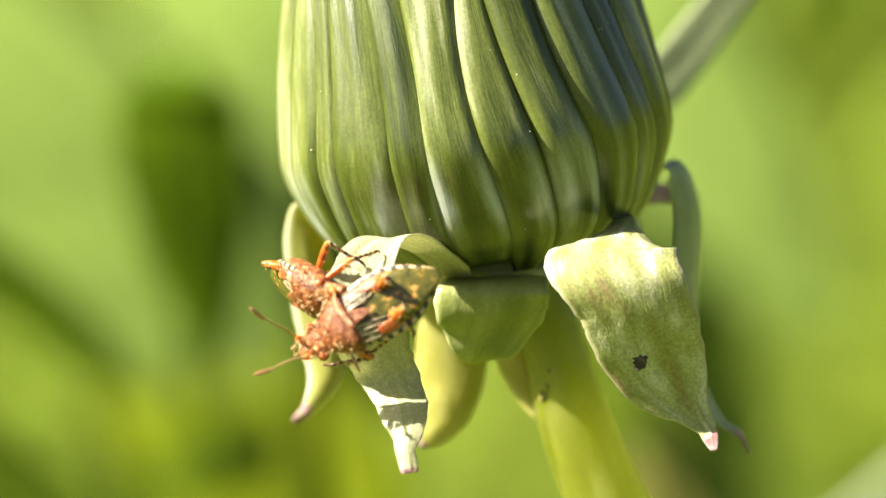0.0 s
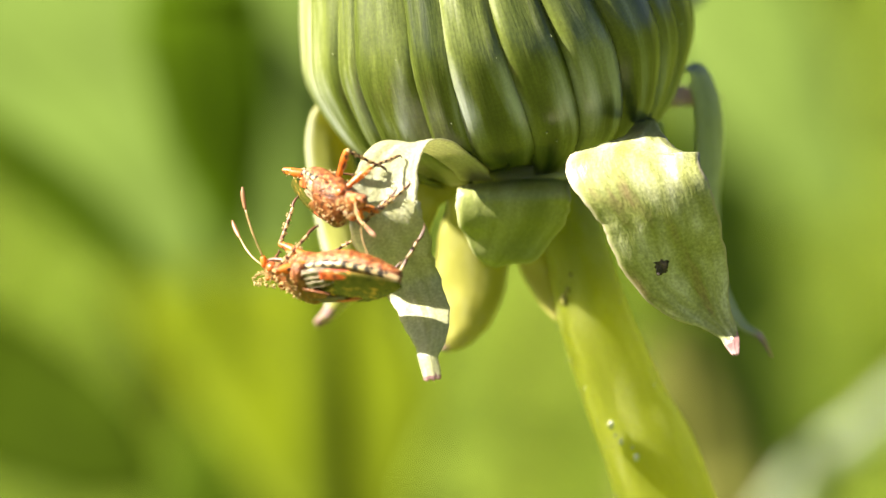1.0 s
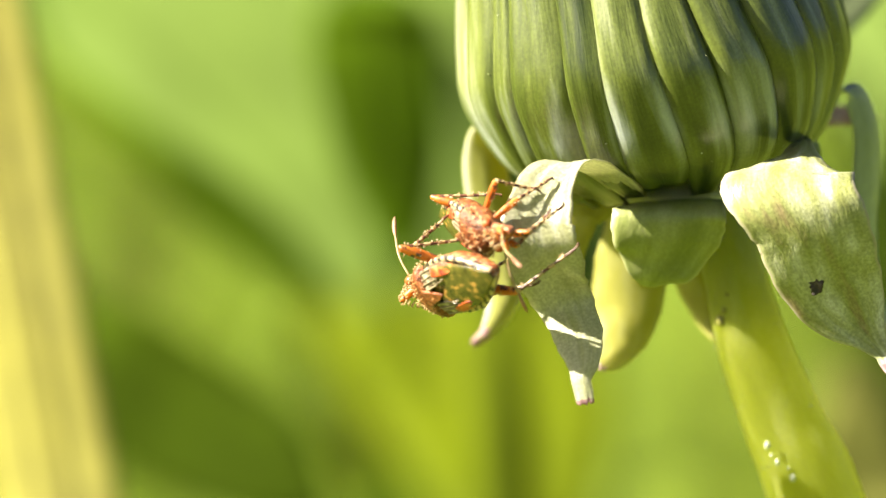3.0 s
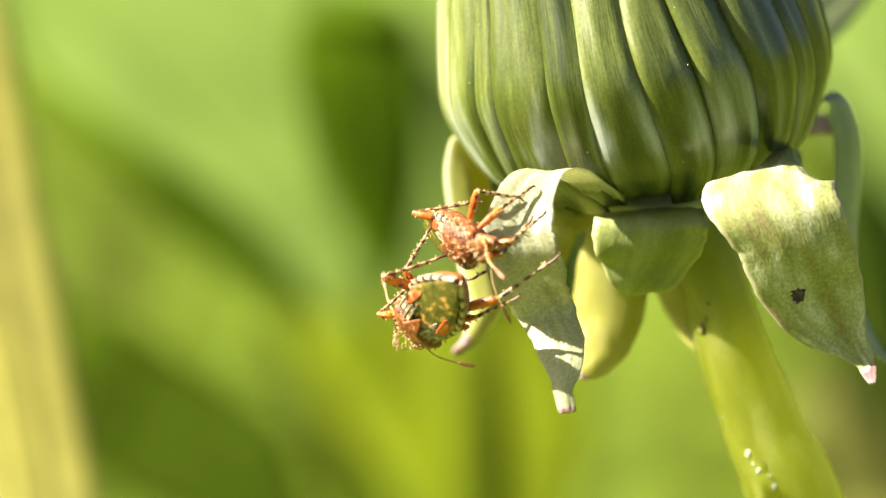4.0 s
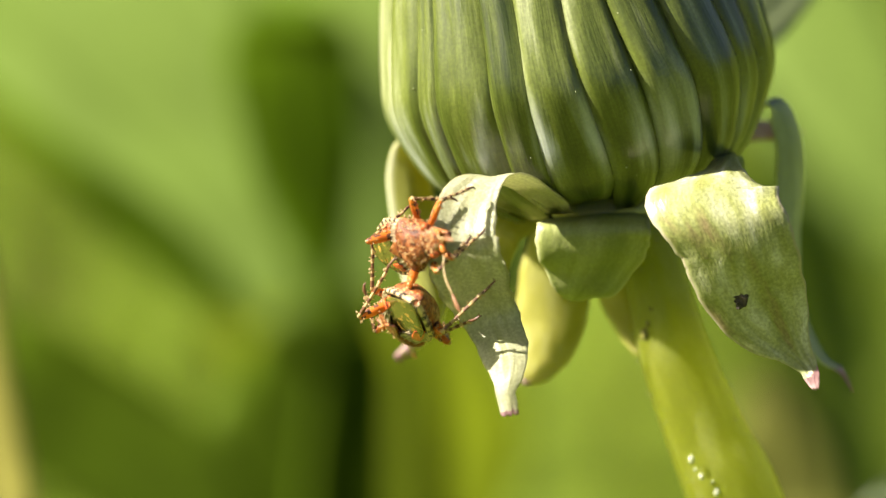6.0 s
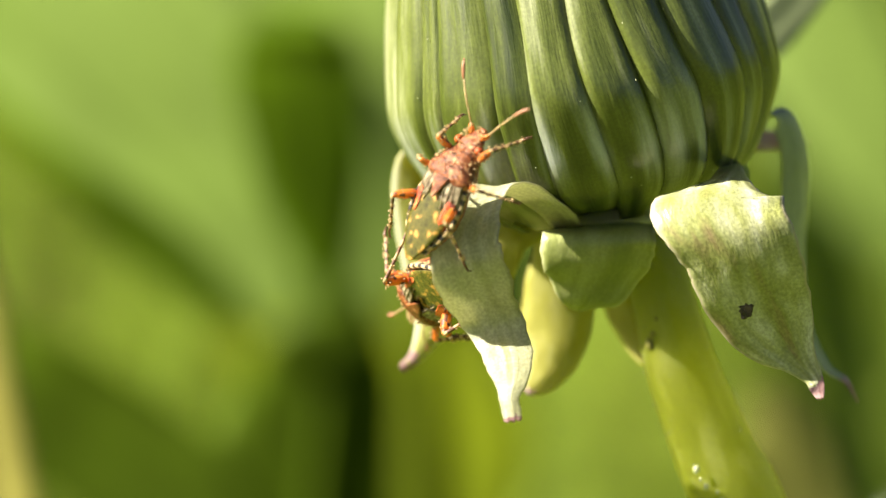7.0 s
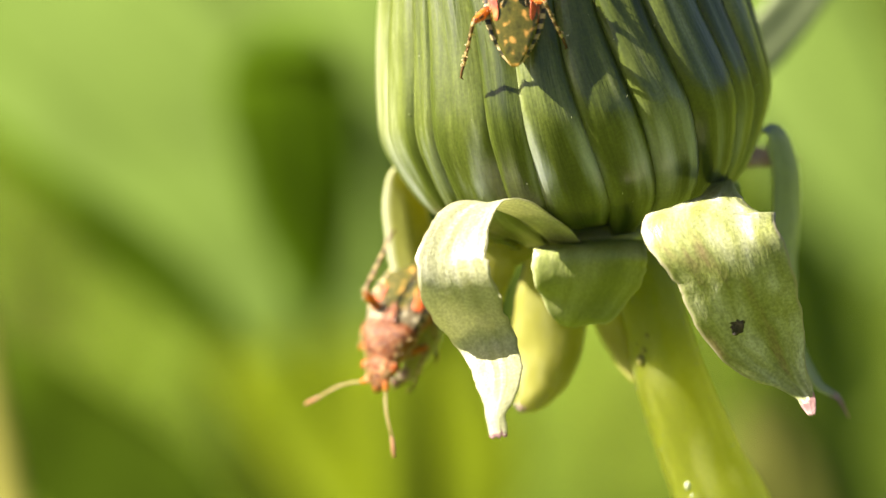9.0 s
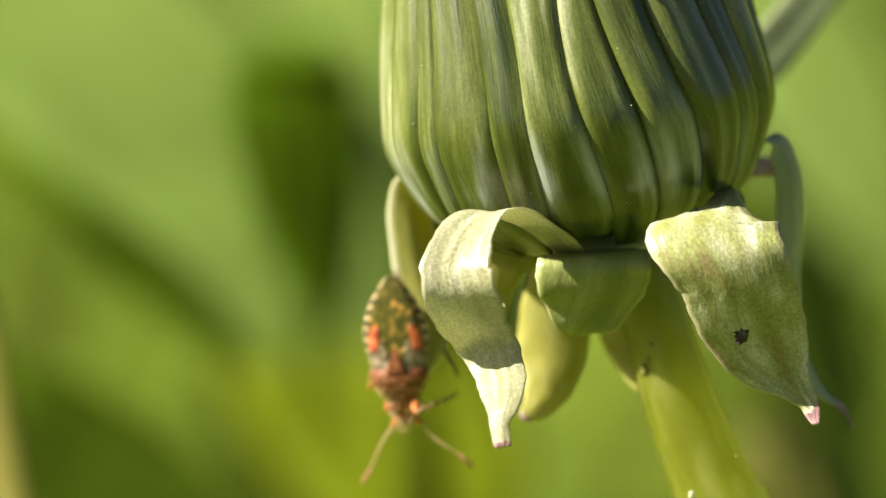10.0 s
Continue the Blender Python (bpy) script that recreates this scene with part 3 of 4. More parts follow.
M_RIM_PALE = surface("bug_rim_pale", [(0.38, 0.25, 0.11), (0.52, 0.4, 0.22)], (2000, 2000, 2000), 3, 0.45)
M_EYE = surface("bug_eye", [(0.24, 0.045, 0.012), (0.36, 0.09, 0.022)], (3500, 3500, 3500), 2, 0.2)
M_CLUB = surface("bug_feeler_end", [(0.26, 0.1, 0.045), (0.4, 0.2, 0.11)], (2600, 2600, 2600), 3, 0.45, 0.15, (0.7, 0.35, 0.2))
M_VEIN = surface("bug_vein", [(0.14, 0.1, 0.05), (0.3, 0.24, 0.14)], (2000, 2000, 2000), 3, 0.45)
M_HAIR = surface("bug_hair", [(0.42, 0.28, 0.12), (0.58, 0.42, 0.22)], (2000, 2000, 2000), 2, 0.35, 0.3, (0.8, 0.6, 0.3))


def loft(rows, around=18, keel=1.0, bm=None, mat=0):
    """A body lofted along y; each row: y, half width, rise above, depth below, mid height."""
    bm = bm or bmesh.new()
    rings = []
    for y, w, up, down, mid in rows:
        ring = []
        for j in range(around):
            a = 2 * math.pi * j / around
            c, s = math.cos(a), math.sin(a)
            z = mid + (up * s if s > 0 else down * s * keel)
            ring.append(bm.verts.new((w * math.copysign(abs(c) ** 0.8, c), y, z)))
        rings.append(ring)
    for i in range(len(rings) - 1):
        for j in range(around):
            k = (j + 1) % around
            bm.faces.new((rings[i][j], rings[i][k], rings[i + 1][k], rings[i + 1][j])).material_index = mat
    bm.faces.new(list(reversed(rings[0]))).material_index = mat
    bm.faces.new(rings[-1]).material_index = mat
    return bm


def dense(rows, n):
    return [tuple(r) for r in glide(rows, n)]


def sized(bm, k):
    bmesh.ops.scale(bm, vec=(k, k, k), verts=bm.verts)
    return bm


def plate(outline, drop, thick, mat=0):
    """A thin domed wing plate between a line of left and right places; each row: y, x left, x right, height."""
    bm = bmesh.new()
    top, low = [], []
    for y, a, b, z in dense(outline, 14):
        r1, r2 = [], []
        for j in range(9):
            x = a + (b - a) * j / 8
            h = z - drop * x * x
            r1.append(bm.verts.new((x, y, h + thick)))
            r2.append(bm.verts.new((x, y, h)))
        top.append(r1)
        low.append(r2)
    for g in (top, [list(reversed(r)) for r in low]):
        for i in range(len(g) - 1):
            for j in range(8):
                bm.faces.new((g[i][j], g[i][j + 1], g[i + 1][j + 1], g[i + 1][j]))
    for a, b in ((top[0], low[0]), (top[-1], low[-1]), ([r[0] for r in top], [r[0] for r in low]), ([r[-1] for r in top], [r[-1] for r in low])):
        for j in range(len(a) - 1):
            bm.faces.new((a[j], a[j + 1], b[j + 1], b[j]))
    return bm


HIPS = {"fore": (0.055, 0.20, -0.075), "mid": (0.075, 0.07, -0.09), "hind": (0.075, -0.04, -0.09)}
FEMUR = {"fore": 0.22, "mid": 0.23, "hind": 0.32}
SHIN = {"fore": 0.29, "mid": 0.31, "hind": 0.44}
STANCE = {"fore": (0.32, 0.46, -0.15), "mid": (0.45, 0.06, -0.15), "hind": (0.31, -0.47, -0.15)}


def half_width(y):
    return float(np.interp(y, [-0.49, -0.46, -0.40, -0.31, -0.2, -0.08, 0.05, 0.14], [0.014, 0.045, 0.088, 0.142, 0.18, 0.182, 0.155, 0.14]))


def bug(L, seed, label):
    """A scentless plant bug of length L: y ahead, z to its back."""
    rng = random.Random(seed)
    body = thing("plant_bug", STAND.copy(), label, "bug", group="bugs on the dandelion")
    # belly, with the soft folds between its rings
    rows = [(y, half_width(y) * 0.93, 0.035, 0.02 + half_width(y) * 0.62 * (1 - 0.06 * (math.sin(y * 75) > 0.6)), -0.02) for y in np.linspace(-0.48, 0.14, 42)]
    part("abdomen", sized(loft(rows, 22), L), M_BUG, body, "orange spotted belly")
    part("thorax", sized(loft(dense([(0.02, 0.13, 0.05, 0.10, -0.03), (0.10, 0.15, 0.06, 0.115, -0.03), (0.2, 0.125, 0.05, 0.10, -0.02),
                                     (0.27, 0.085, 0.03, 0.07, -0.01)], 14), 20), L), M_BUG, body)
    # banded rim of the abdomen
    for s in (-1, 1):
        bm = bmesh.new()
        n = 34
        rings = []
        for i in range(n):
            y = -0.485 + 0.53 * i / (n - 1)
            w = half_width(y)
            rings.append([bm.verts.new((s * (w + dx), y, dz)) for dx, dz in ((-0.04, 0.004), (-0.03, 0.022), (0.002, 0.027), (0.010, 0.012), (0.0, -0.012), (-0.03, -0.02))])
        for i in range(n - 1):
            for j in range(6):
                f = bm.faces.new((rings[i][j], rings[i][(j + 1) % 6], rings[i + 1][(j + 1) % 6], rings[i + 1][j]))
                f.material_index = 1 if (i % 4) in (0, 1, 3 if j > 2 else 0) and i > 1 else 0
        part("abdomen_rim", sized(bm, L), [M_RIM_PALE, M_RIM_DARK], body, "black and cream banded rim")
    # wings
    part("wing_membrane", sized(plate([(-0.495, -0.02, 0.02, 0.026), (-0.46, -0.045, 0.045, 0.034), (-0.37, -0.096, 0.096, 0.046), (-0.24, -0.142, 0.142, 0.058),
                                       (-0.08, -0.14, 0.14, 0.066), (0.06, -0.11, 0.11, 0.068)], 0.9, 0.006), L), M_MEMBRANE, body, "dark glossy wing membrane with orange flecks")
    for s in (-1, 1):
        o = [(-0.20, s * 0.150, s * 0.165, 0.052), (-0.14, s * 0.115, s * 0.168, 0.064), (-0.04, s * 0.065, s * 0.165, 0.075),
             (0.05, s * 0.03, s * 0.152, 0.082), (0.13, s * 0.045, s * 0.14, 0.084)]
        w = part("forewing", sized(plate(o, 1.8, 0.012), L), M_WING, body, "pale speckled leathery forewing")
        part("red_patch", sized(plate([(-0.24, s * 0.130, s * 0.142, 0.062), (-0.19, s * 0.098, s * 0.150, 0.073), (-0.12, s * 0.10, s * 0.158, 0.081),
                                       (-0.05, s * 0.11, s * 0.155, 0.088)], 1.8, 0.008), L), M_RED, w, "red wing corner")
        for k in range(4):
            x0, x1 = s * (0.04 + 0.03 * k), s * (0.062 + 0.030 * k)
            x2 = x1 * (1.25 - 0.1 * k)
            part("wing_vein", sized(tube([(x0, 0.10, 0.097 - 1.8 * x0 * x0, 0.0018), ((x0 + x1) / 2 + s * 0.006 * (k % 2), 0.02, 0.097 - 1.8 * x1 * x1, 0.002),
                                          (x1, -0.05, 0.089 - 1.8 * x1 * x1, 0.0018), (x2, -0.12, 0.08 - 1.8 * x2 * x2, 0.0018)], 12, 6), L), M_VEIN, w)
        part("wing_vein", sized(tube([(s * 0.05, -0.045, 0.086, 0.0022), (s * 0.10, -0.075, 0.070, 0.0025), (s * 0.15, -0.05, 0.052, 0.0022)], 10, 6), L), M_VEIN, w)
    # shield
    part("scutellum", sized(plate([(-0.07, -0.004, 0.004, 0.090), (-0.02, -0.026, 0.026, 0.094), (0.08, -0.062, 0.062, 0.096)], 1.2, 0.014), L), M_PRONOTUM, body)
    bm = loft(dense([(0.035, 0.12, 0.06, 0.05, 0.015), (0.065, 0.166, 0.078, 0.05, 0.02), (0.10, 0.178, 0.088, 0.06, 0.018), (0.15, 0.155, 0.092, 0.06, 0.008),
                     (0.205, 0.122, 0.078, 0.06, -0.004), (0.25, 0.094, 0.056, 0.05, -0.014), (0.275, 0.08, 0.035, 0.04, -0.018)], 22), 26)
    for v in bm.verts:
        v.co.z += 0.004 * noise.noise(v.co * 26 + Vector((seed, 0, 0))) + (0.006 if abs(v.co.x) < 0.008 else 0)
    part("pronotum", sized(bm, L), M_PRONOTUM, body, "rust-red punctured pronotum")
    # head
    bm = loft(dense([(0.26, 0.07, 0.042, 0.05, -0.016), (0.295, 0.083, 0.05, 0.052, -0.026), (0.33, 0.08, 0.046, 0.05, -0.042), (0.37, 0.056, 0.038, 0.042, -0.062),
                     (0.405, 0.038, 0.028, 0.034, -0.082), (0.43, 0.018, 0.014, 0.02, -0.094)], 18), 20)
    for v in bm.verts:
        v.co += Vector((0, 0, 0.008)) * noise.noise(v.co * 30 + Vector((seed, 4, 0)))
    head = part("head", sized(bm, L), M_BUG, body)
    for s in (-1, 1):
        part("eye", sized(lump((s * 0.09, 0.305, -0.018), (0.028, 0.032, 0.032), seg=14), L), M_EYE, head, "round red-brown eye")
    part("rostrum", sized(tube([(0, 0.41, -0.10, 0.016), (0, 0.37, -0.13, 0.013), (0, 0.25, -0.12, 0.012), (0, 0.10, -0.14, 0.006)], 12, 7), L), M_LEG_DARK, head)
    # feelers: stout first ring, two thin ones, a thick reddish end
    feelers = []
    for s in (-1, 1):
        bm = tube([(0, 0, 0, 0.017), (0, 0.03, 0, 0.02), (0, 0.06, 0, 0.015)], 6, 8)
        tube([(0, 0.058, 0, 0.006), (0.006, 0.15, 0.03, 0.005), (0.0, 0.24, 0.038, 0.006), (-0.012, 0.34, 0.03, 0.005)], 14, 6, bm=bm, mat=1)
        tube([(-0.012, 0.335, 0.03, 0.005), (-0.014, 0.37, 0.028, 0.0105), (-0.012, 0.43, 0.02, 0.011), (-0.008, 0.465, 0.012, 0.004)], 10, 8, bm=bm, mat=2)
        a = part("antenna", sized(bm, L), [M_LEG, M_SHIN, M_CLUB], body, "jointed antenna with a reddish end")
        a.matrix_basis = pose(s * 0.045 * L * U, 0.375 * L * U, -0.05 * L * U, 15, 0, -s * 28)
        feelers.append(a)
    # legs
    legs = []
    for kind in HIPS:
        for s in (-1, 1):
            f, t = FEMUR[kind], SHIN[kind]
            fat = 0.030 if kind == "hind" else 0.024
            bm = tube([(0, -0.01, 0, 0.012), (0, 0.03, 0, fat * 0.7), (0, f * 0.65, 0, fat), (0, f * 0.92, 0, fat * 0.75), (0, f, 0, 0.014)], 18, 9, mat=0)
            for face in bm.faces:
                c = face.calc_center_median()
                if noise.noise(Vector((c.x * 90, c.y * 45, c.z * 90 + seed + s))) > 0.24:
                    face.material_index = 1
            for i in range(18):
                y, a = rng.uniform(0.2, 1) * f, rng.random() * 6.28
                d = Vector((math.cos(a), 0.4, math.sin(a)))
                p = Vector((math.cos(a) * fat * 0.8, y, math.sin(a) * fat * 0.8))
                q = p + d * 0.016
                tube([(*p, 0.0006), (*q, 0.0003)], 2, 3, bm=bm, mat=2)
            thigh = part("leg", sized(bm, L), [M_LEG, M_LEG_DARK, M_HAIR], body, "orange leg with dark flecks")
            bm = tube([(0, 0, 0, 0.013), (0, t * 0.3, 0, 0.010), (0, t * 0.7, 0, 0.010), (0, t * 0.76, 0, 0.011)], 15, 7)
            bands = sorted(bm.faces, key=lambda q: q.calc_center_median().y)
            for q in bands:
                if int(q.calc_center_median().y / t * 11.5) % 2:
                    q.material_index = 1
            tube([(0, t * 0.76, 0, 0.008), (0, t * 0.85, 0.006, 0.009), (0, t * 0.96, 0.0, 0.007), (0, t, -0.006, 0.004)], 9, 6, bm=bm, mat=1)
            for d in (-1, 1):
                tube([(0, t * 0.98, -0.004, 0.003), (d * 0.012, t * 1.01, -0.012, 0.001)], 3, 4, bm=bm, mat=1)
            for i in range(18):
                y, a = rng.uniform(0.1, 0.8) * t, rng.random() * 6.28
                p = Vector((math.cos(a) * 0.009, y, math.sin(a) * 0.009))
                q = p + Vector((math.cos(a), 0.5, math.sin(a))) * 0.013
                tube([(*p, 0.0006), (*q, 0.0003)], 2, 3, bm=bm, mat=2)
            shin = part("shin", sized(bm, L), [M_SHIN, M_LEG_DARK, M_HAIR], thigh, "pale dark-banded shin and foot")
            legs.append((kind, s, thigh, shin))
    # golden bristles
    bm = bmesh.new()
    for i in range(420):
        y = rng.uniform(-0.46, 0.44)
        a = rng.uniform(-0.6, 3.74)
        if y > 0.27:
            w, up = 0.08 * (1 - max(0, y - 0.32) / 0.16), 0.02
        elif y > 0.1:
            w, up = np.interp(y, [0.1, 0.15, 0.27], [0.178, 0.155, 0.085]), float(np.interp(y, [0.1, 0.15, 0.27], [0.104, 0.098, 0.03]))
        else:
            if math.sin(a) > 0.35:
                continue
            w, up = half_width(y), 0.03
        n = Vector((math.cos(a), rng.uniform(0.0, 0.5), math.sin(a)))
        p = Vector((w * math.cos(a), y, up * math.sin(a) + 0.005))
        q = p + n.normalized() * rng.uniform(0.009, 0.021)
        tube([(*p, 0.0004), (*((p + q) / 2), 0.0003), (*q, 0.00015)], 3, 3, bm=bm)
    tagged(part("bristles", sized(bm, L), M_HAIR, body, "short golden bristles"), kind="stuff")
    return body, legs, feelers


def stance_of(x, y, z, fx, fy, fz, ux, uy, uz):
    """A bug's pose in the plan's units: place, heading, and the way its back faces."""
    f = Vector((fx, fy, fz)).normalized()
    u = Vector((ux, uy, uz))
    u = (u - f * u.dot(f)).normalized()
    r = f.cross(u)
    return Matrix(((r.x, f.x, u.x, x), (r.y, f.y, u.y, y), (r.z, f.z, u.z, z), (0, 0, 0, 1)))


def pose_at(rows, t):
    """The pose between two rows."""
    if t <= rows[0][0]:
        return stance_of(*rows[0][1:])
    for a, b in zip(rows, rows[1:]):
        if t <= b[0]:
            k = (t - a[0]) / (b[0] - a[0])
            m, n = stance_of(*a[1:]), stance_of(*b[1:])
            q = m.to_quaternion().slerp(n.to_quaternion(), k)
            return Matrix.LocRotScale(m.translation.lerp(n.translation, k), q, None)
    return stance_of(*rows[-1][1:])


def metres(m):
    out = m.copy()
    out.translation = m.translation * U
    return out


def hip_of(kind, s, L):
    hip = Vector(HIPS[kind]) * L
    hip.x *= s
    return hip


def bend(kind, s, L, foot, knee_hint):
    """Poses of thigh and shin, in units, for a foot and a knee's rough place in the bug's space."""
    hip = hip_of(kind, s, L)
    f, t = FEMUR[kind] * L, SHIN[kind] * L
    way = foot - hip
    d = min(max(way.length, abs(t - f) + 0.08 * L), (f + t) * 0.985)
    e = way.normalized()
    pole = knee_hint - hip
    pole = (pole - e * pole.dot(e)).normalized()
    a = (f * f - t * t + d * d) / (2 * d)
    knee = hip + e * a + pole * math.sqrt(max(f * f - a * a, 0))
    end = hip + e * d
    hinge = e.cross(pole).normalized()

    def turn(y):
        y = y.normalized()
        z = hinge.cross(y).normalized()
        return Matrix((hinge, y, z)).transposed().to_4x4()

    thigh = Matrix.Translation(hip) @ turn(knee - hip)
    shin = Matrix.Translation(knee) @ turn(end - knee)
    return thigh, thigh.inverted() @ shin


def leaf(name, spine, material, label, **k):
    """A broad leaf behind the flower, rooted in the meadow; the spine is in the plan's frame."""
    ob = part(name, ribbon(spine, n=40, across=9, thick=0.5, **k), material)
    ob.matrix_world = STAND
    if material is M_STRAW:
        part("midrib", tube([(r[0] - 0.4, r[1] - 1.2, r[2], 0.22) for r in spine], 40, 8), material, ob)
        return tagged(ob, label, "grass", group="leaves behind the flower")
    part("midrib", tube([(r[0], r[1] - 0.25, r[2], max(0.08, 0.09 * r[6])) for r in spine], 40, 8), M_LEAF_LIGHT if material is M_LEAF_PALE else material, ob)
    return tagged(ob, label, "leaf", group="leaves behind the flower")


def leaves_behind():
    flat = (1, 0.15, 0)
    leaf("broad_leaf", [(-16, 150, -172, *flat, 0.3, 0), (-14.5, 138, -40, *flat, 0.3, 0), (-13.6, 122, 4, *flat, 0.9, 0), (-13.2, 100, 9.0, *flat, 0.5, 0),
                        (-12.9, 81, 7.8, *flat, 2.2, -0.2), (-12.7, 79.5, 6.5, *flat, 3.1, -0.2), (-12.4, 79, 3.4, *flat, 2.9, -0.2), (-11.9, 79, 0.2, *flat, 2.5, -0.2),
                        (-11.4, 79, -2.8, *flat, 1.5, 0), (-11.0, 79, -5.4, *flat, 0.2, 0)], M_LEAF_SHADED,
         "dark green blunt leaf folded over, near-face shade put into its colour", seed=51)
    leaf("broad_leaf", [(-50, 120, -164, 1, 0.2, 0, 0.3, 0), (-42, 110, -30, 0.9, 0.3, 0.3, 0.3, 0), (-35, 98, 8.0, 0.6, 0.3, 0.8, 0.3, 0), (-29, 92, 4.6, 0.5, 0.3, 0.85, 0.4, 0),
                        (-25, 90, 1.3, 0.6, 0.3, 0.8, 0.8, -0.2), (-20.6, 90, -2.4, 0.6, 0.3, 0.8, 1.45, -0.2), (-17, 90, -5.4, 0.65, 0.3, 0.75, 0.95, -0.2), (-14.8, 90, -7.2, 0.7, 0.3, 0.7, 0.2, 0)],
         M_LEAF_SHADED, "narrow green leaf arching over, shade put into its dark colour", seed=53)
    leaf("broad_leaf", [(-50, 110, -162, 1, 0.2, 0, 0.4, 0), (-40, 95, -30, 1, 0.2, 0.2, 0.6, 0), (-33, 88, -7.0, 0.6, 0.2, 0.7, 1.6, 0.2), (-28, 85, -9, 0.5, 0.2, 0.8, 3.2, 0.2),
                        (-23, 85, -12, 0.55, 0.2, 0.75, 3.5, 0.2), (-18, 85, -15, 0.6, 0.2, 0.7, 2.8, 0.1), (-15, 85, -17, 0.8, 0.2, 0.5, 0.3, 0)], M_LEAF_SHADED_DEEP,
         "green leaf low in the meadow, shade put into its dark colour", seed=55)
    # Pale leaf added to brighten the upper left, where lit meadow belongs.
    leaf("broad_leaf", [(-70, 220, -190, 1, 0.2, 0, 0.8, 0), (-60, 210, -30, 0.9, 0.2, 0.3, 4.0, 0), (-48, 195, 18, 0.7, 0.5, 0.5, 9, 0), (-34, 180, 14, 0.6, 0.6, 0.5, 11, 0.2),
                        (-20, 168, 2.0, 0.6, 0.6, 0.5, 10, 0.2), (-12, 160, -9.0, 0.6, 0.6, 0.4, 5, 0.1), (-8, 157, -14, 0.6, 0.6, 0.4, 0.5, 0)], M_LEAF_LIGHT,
         "large pale leaf added to stand in for bright meadow at the left", seed=57)
    leaf("broad_leaf", [(-16, 170, -176, 1, 0.1, 0, 0.8, 0), (-14, 166, -40, 1, 0.1, 0.1, 2.5, 0), (-14.5, 156, -10.5, 1, 0.1, 0.1, 6.6, -0.2), (-11, 140, -10.5, 1, 0.1, 0.1, 7.4, -0.3),
                        (-8, 124, -14.5, 1, 0.1, 0.1, 6.6, -0.3), (-6.5, 112, -21, 1, 0.1, 0.1, 3.0, -0.2), (-4.5, 108, -25, 1, 0.1, 0.1, 0.4, 0)], M_LEAF_YELLOW,
         "yellow-green leaf arching in the sun", seed=59)
    leaf("broad_leaf", [(-2, 112, -164, *flat, 0.6, 0), (-5.0, 96, -60, *flat, 1.2, 0), (-6.4, 90, -26, *flat, 1.6, -0.3), (-6.7, 90, -16, *flat, 1.5, -0.3), (-6.9, 90, -10, *flat, 1.2, -0.3),
                        (-7.1, 90, -6, *flat, 0.8, -0.2), (-7.4, 90.5, -3.4, *flat, 0.2, 0)], M_LEAF_MID,
         "dusky green upright leaf behind the flower", seed=67)
    leaf("broad_leaf", [(30, 100, -5.5, 0.65, 0.2, -0.7, 0.8, 0), (26, 100, -10.2, 0.65, 0.2, -0.7, 1.0, 0.2), (21.0, 100, -14.8, 0.65, 0.2, -0.7, 1.1, 0.2),
                        (15.5, 101, -20.6, 0.7, 0.2, -0.6, 1.1, 0.2), (8, 104, -41, 1, 0.2, -0.2, 1.2, 0.1), (0, 125, -162, 1, 0.2, 0, 0.7, 0)], M_LEAF_PALE,
         "pale grey-green leaf leaning across", seed=61)
    # Leaf added over the dull ground here to darken the lower right.
    leaf("broad_leaf", [(14, 120, -166, 1, 0.1, 0, 0.8, 0), (13, 112, -60, 1, 0.1, 0, 2.0, 0), (12, 104, -24, 1, 0.1, 0.1, 3.4, 0.2), (11.5, 104, -17, 1, 0.1, 0.1, 3.2, 0.2),
                        (11, 104, -12.5, 1, 0.1, 0.1, 2.0, 0.2), (10.5, 105, -9.5, 1, 0.1, 0.1, 0.3, 0)], M_LEAF_OLIVE,
         "olive-green leaf added to darken the low background behind the stem", seed=69)
    # Leaf added as a stand-in for a dull gap of ground.
    leaf("broad_leaf", [(80, 250, -196, 1, 0.1, 0, 0.6, 0), (64, 230, -30, 1, 0.1, -0.3, 1.5, 0), (56, 212, 28, 0.75, -0.2, 0.6, 3.0, 0), (48, 205, 27, 0.6, -0.3, 0.7, 4.6, 0.2),
                        (39, 202, 20, 0.6, -0.3, 0.7, 4.6, 0.2), (31, 200, 13, 0.6, -0.3, 0.7, 3.0, 0.1), (27, 200, 9, 0.6, -0.2, 0.7, 0.4, 0)], M_LEAF_OLIVE,
         "brownish olive leaf added for the dull patch at the upper right", seed=65)
    # Added to make the surroundings of the dark leaf bright.
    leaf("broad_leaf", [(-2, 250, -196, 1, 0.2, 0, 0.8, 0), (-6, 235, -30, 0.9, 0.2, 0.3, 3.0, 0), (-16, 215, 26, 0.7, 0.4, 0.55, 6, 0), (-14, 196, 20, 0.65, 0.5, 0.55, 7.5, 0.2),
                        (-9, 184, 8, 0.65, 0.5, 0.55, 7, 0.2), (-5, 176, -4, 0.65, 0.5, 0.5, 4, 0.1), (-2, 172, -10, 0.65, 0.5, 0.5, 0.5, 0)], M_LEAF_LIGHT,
         "pale leaf added to brighten the background behind the dark one", seed=71)
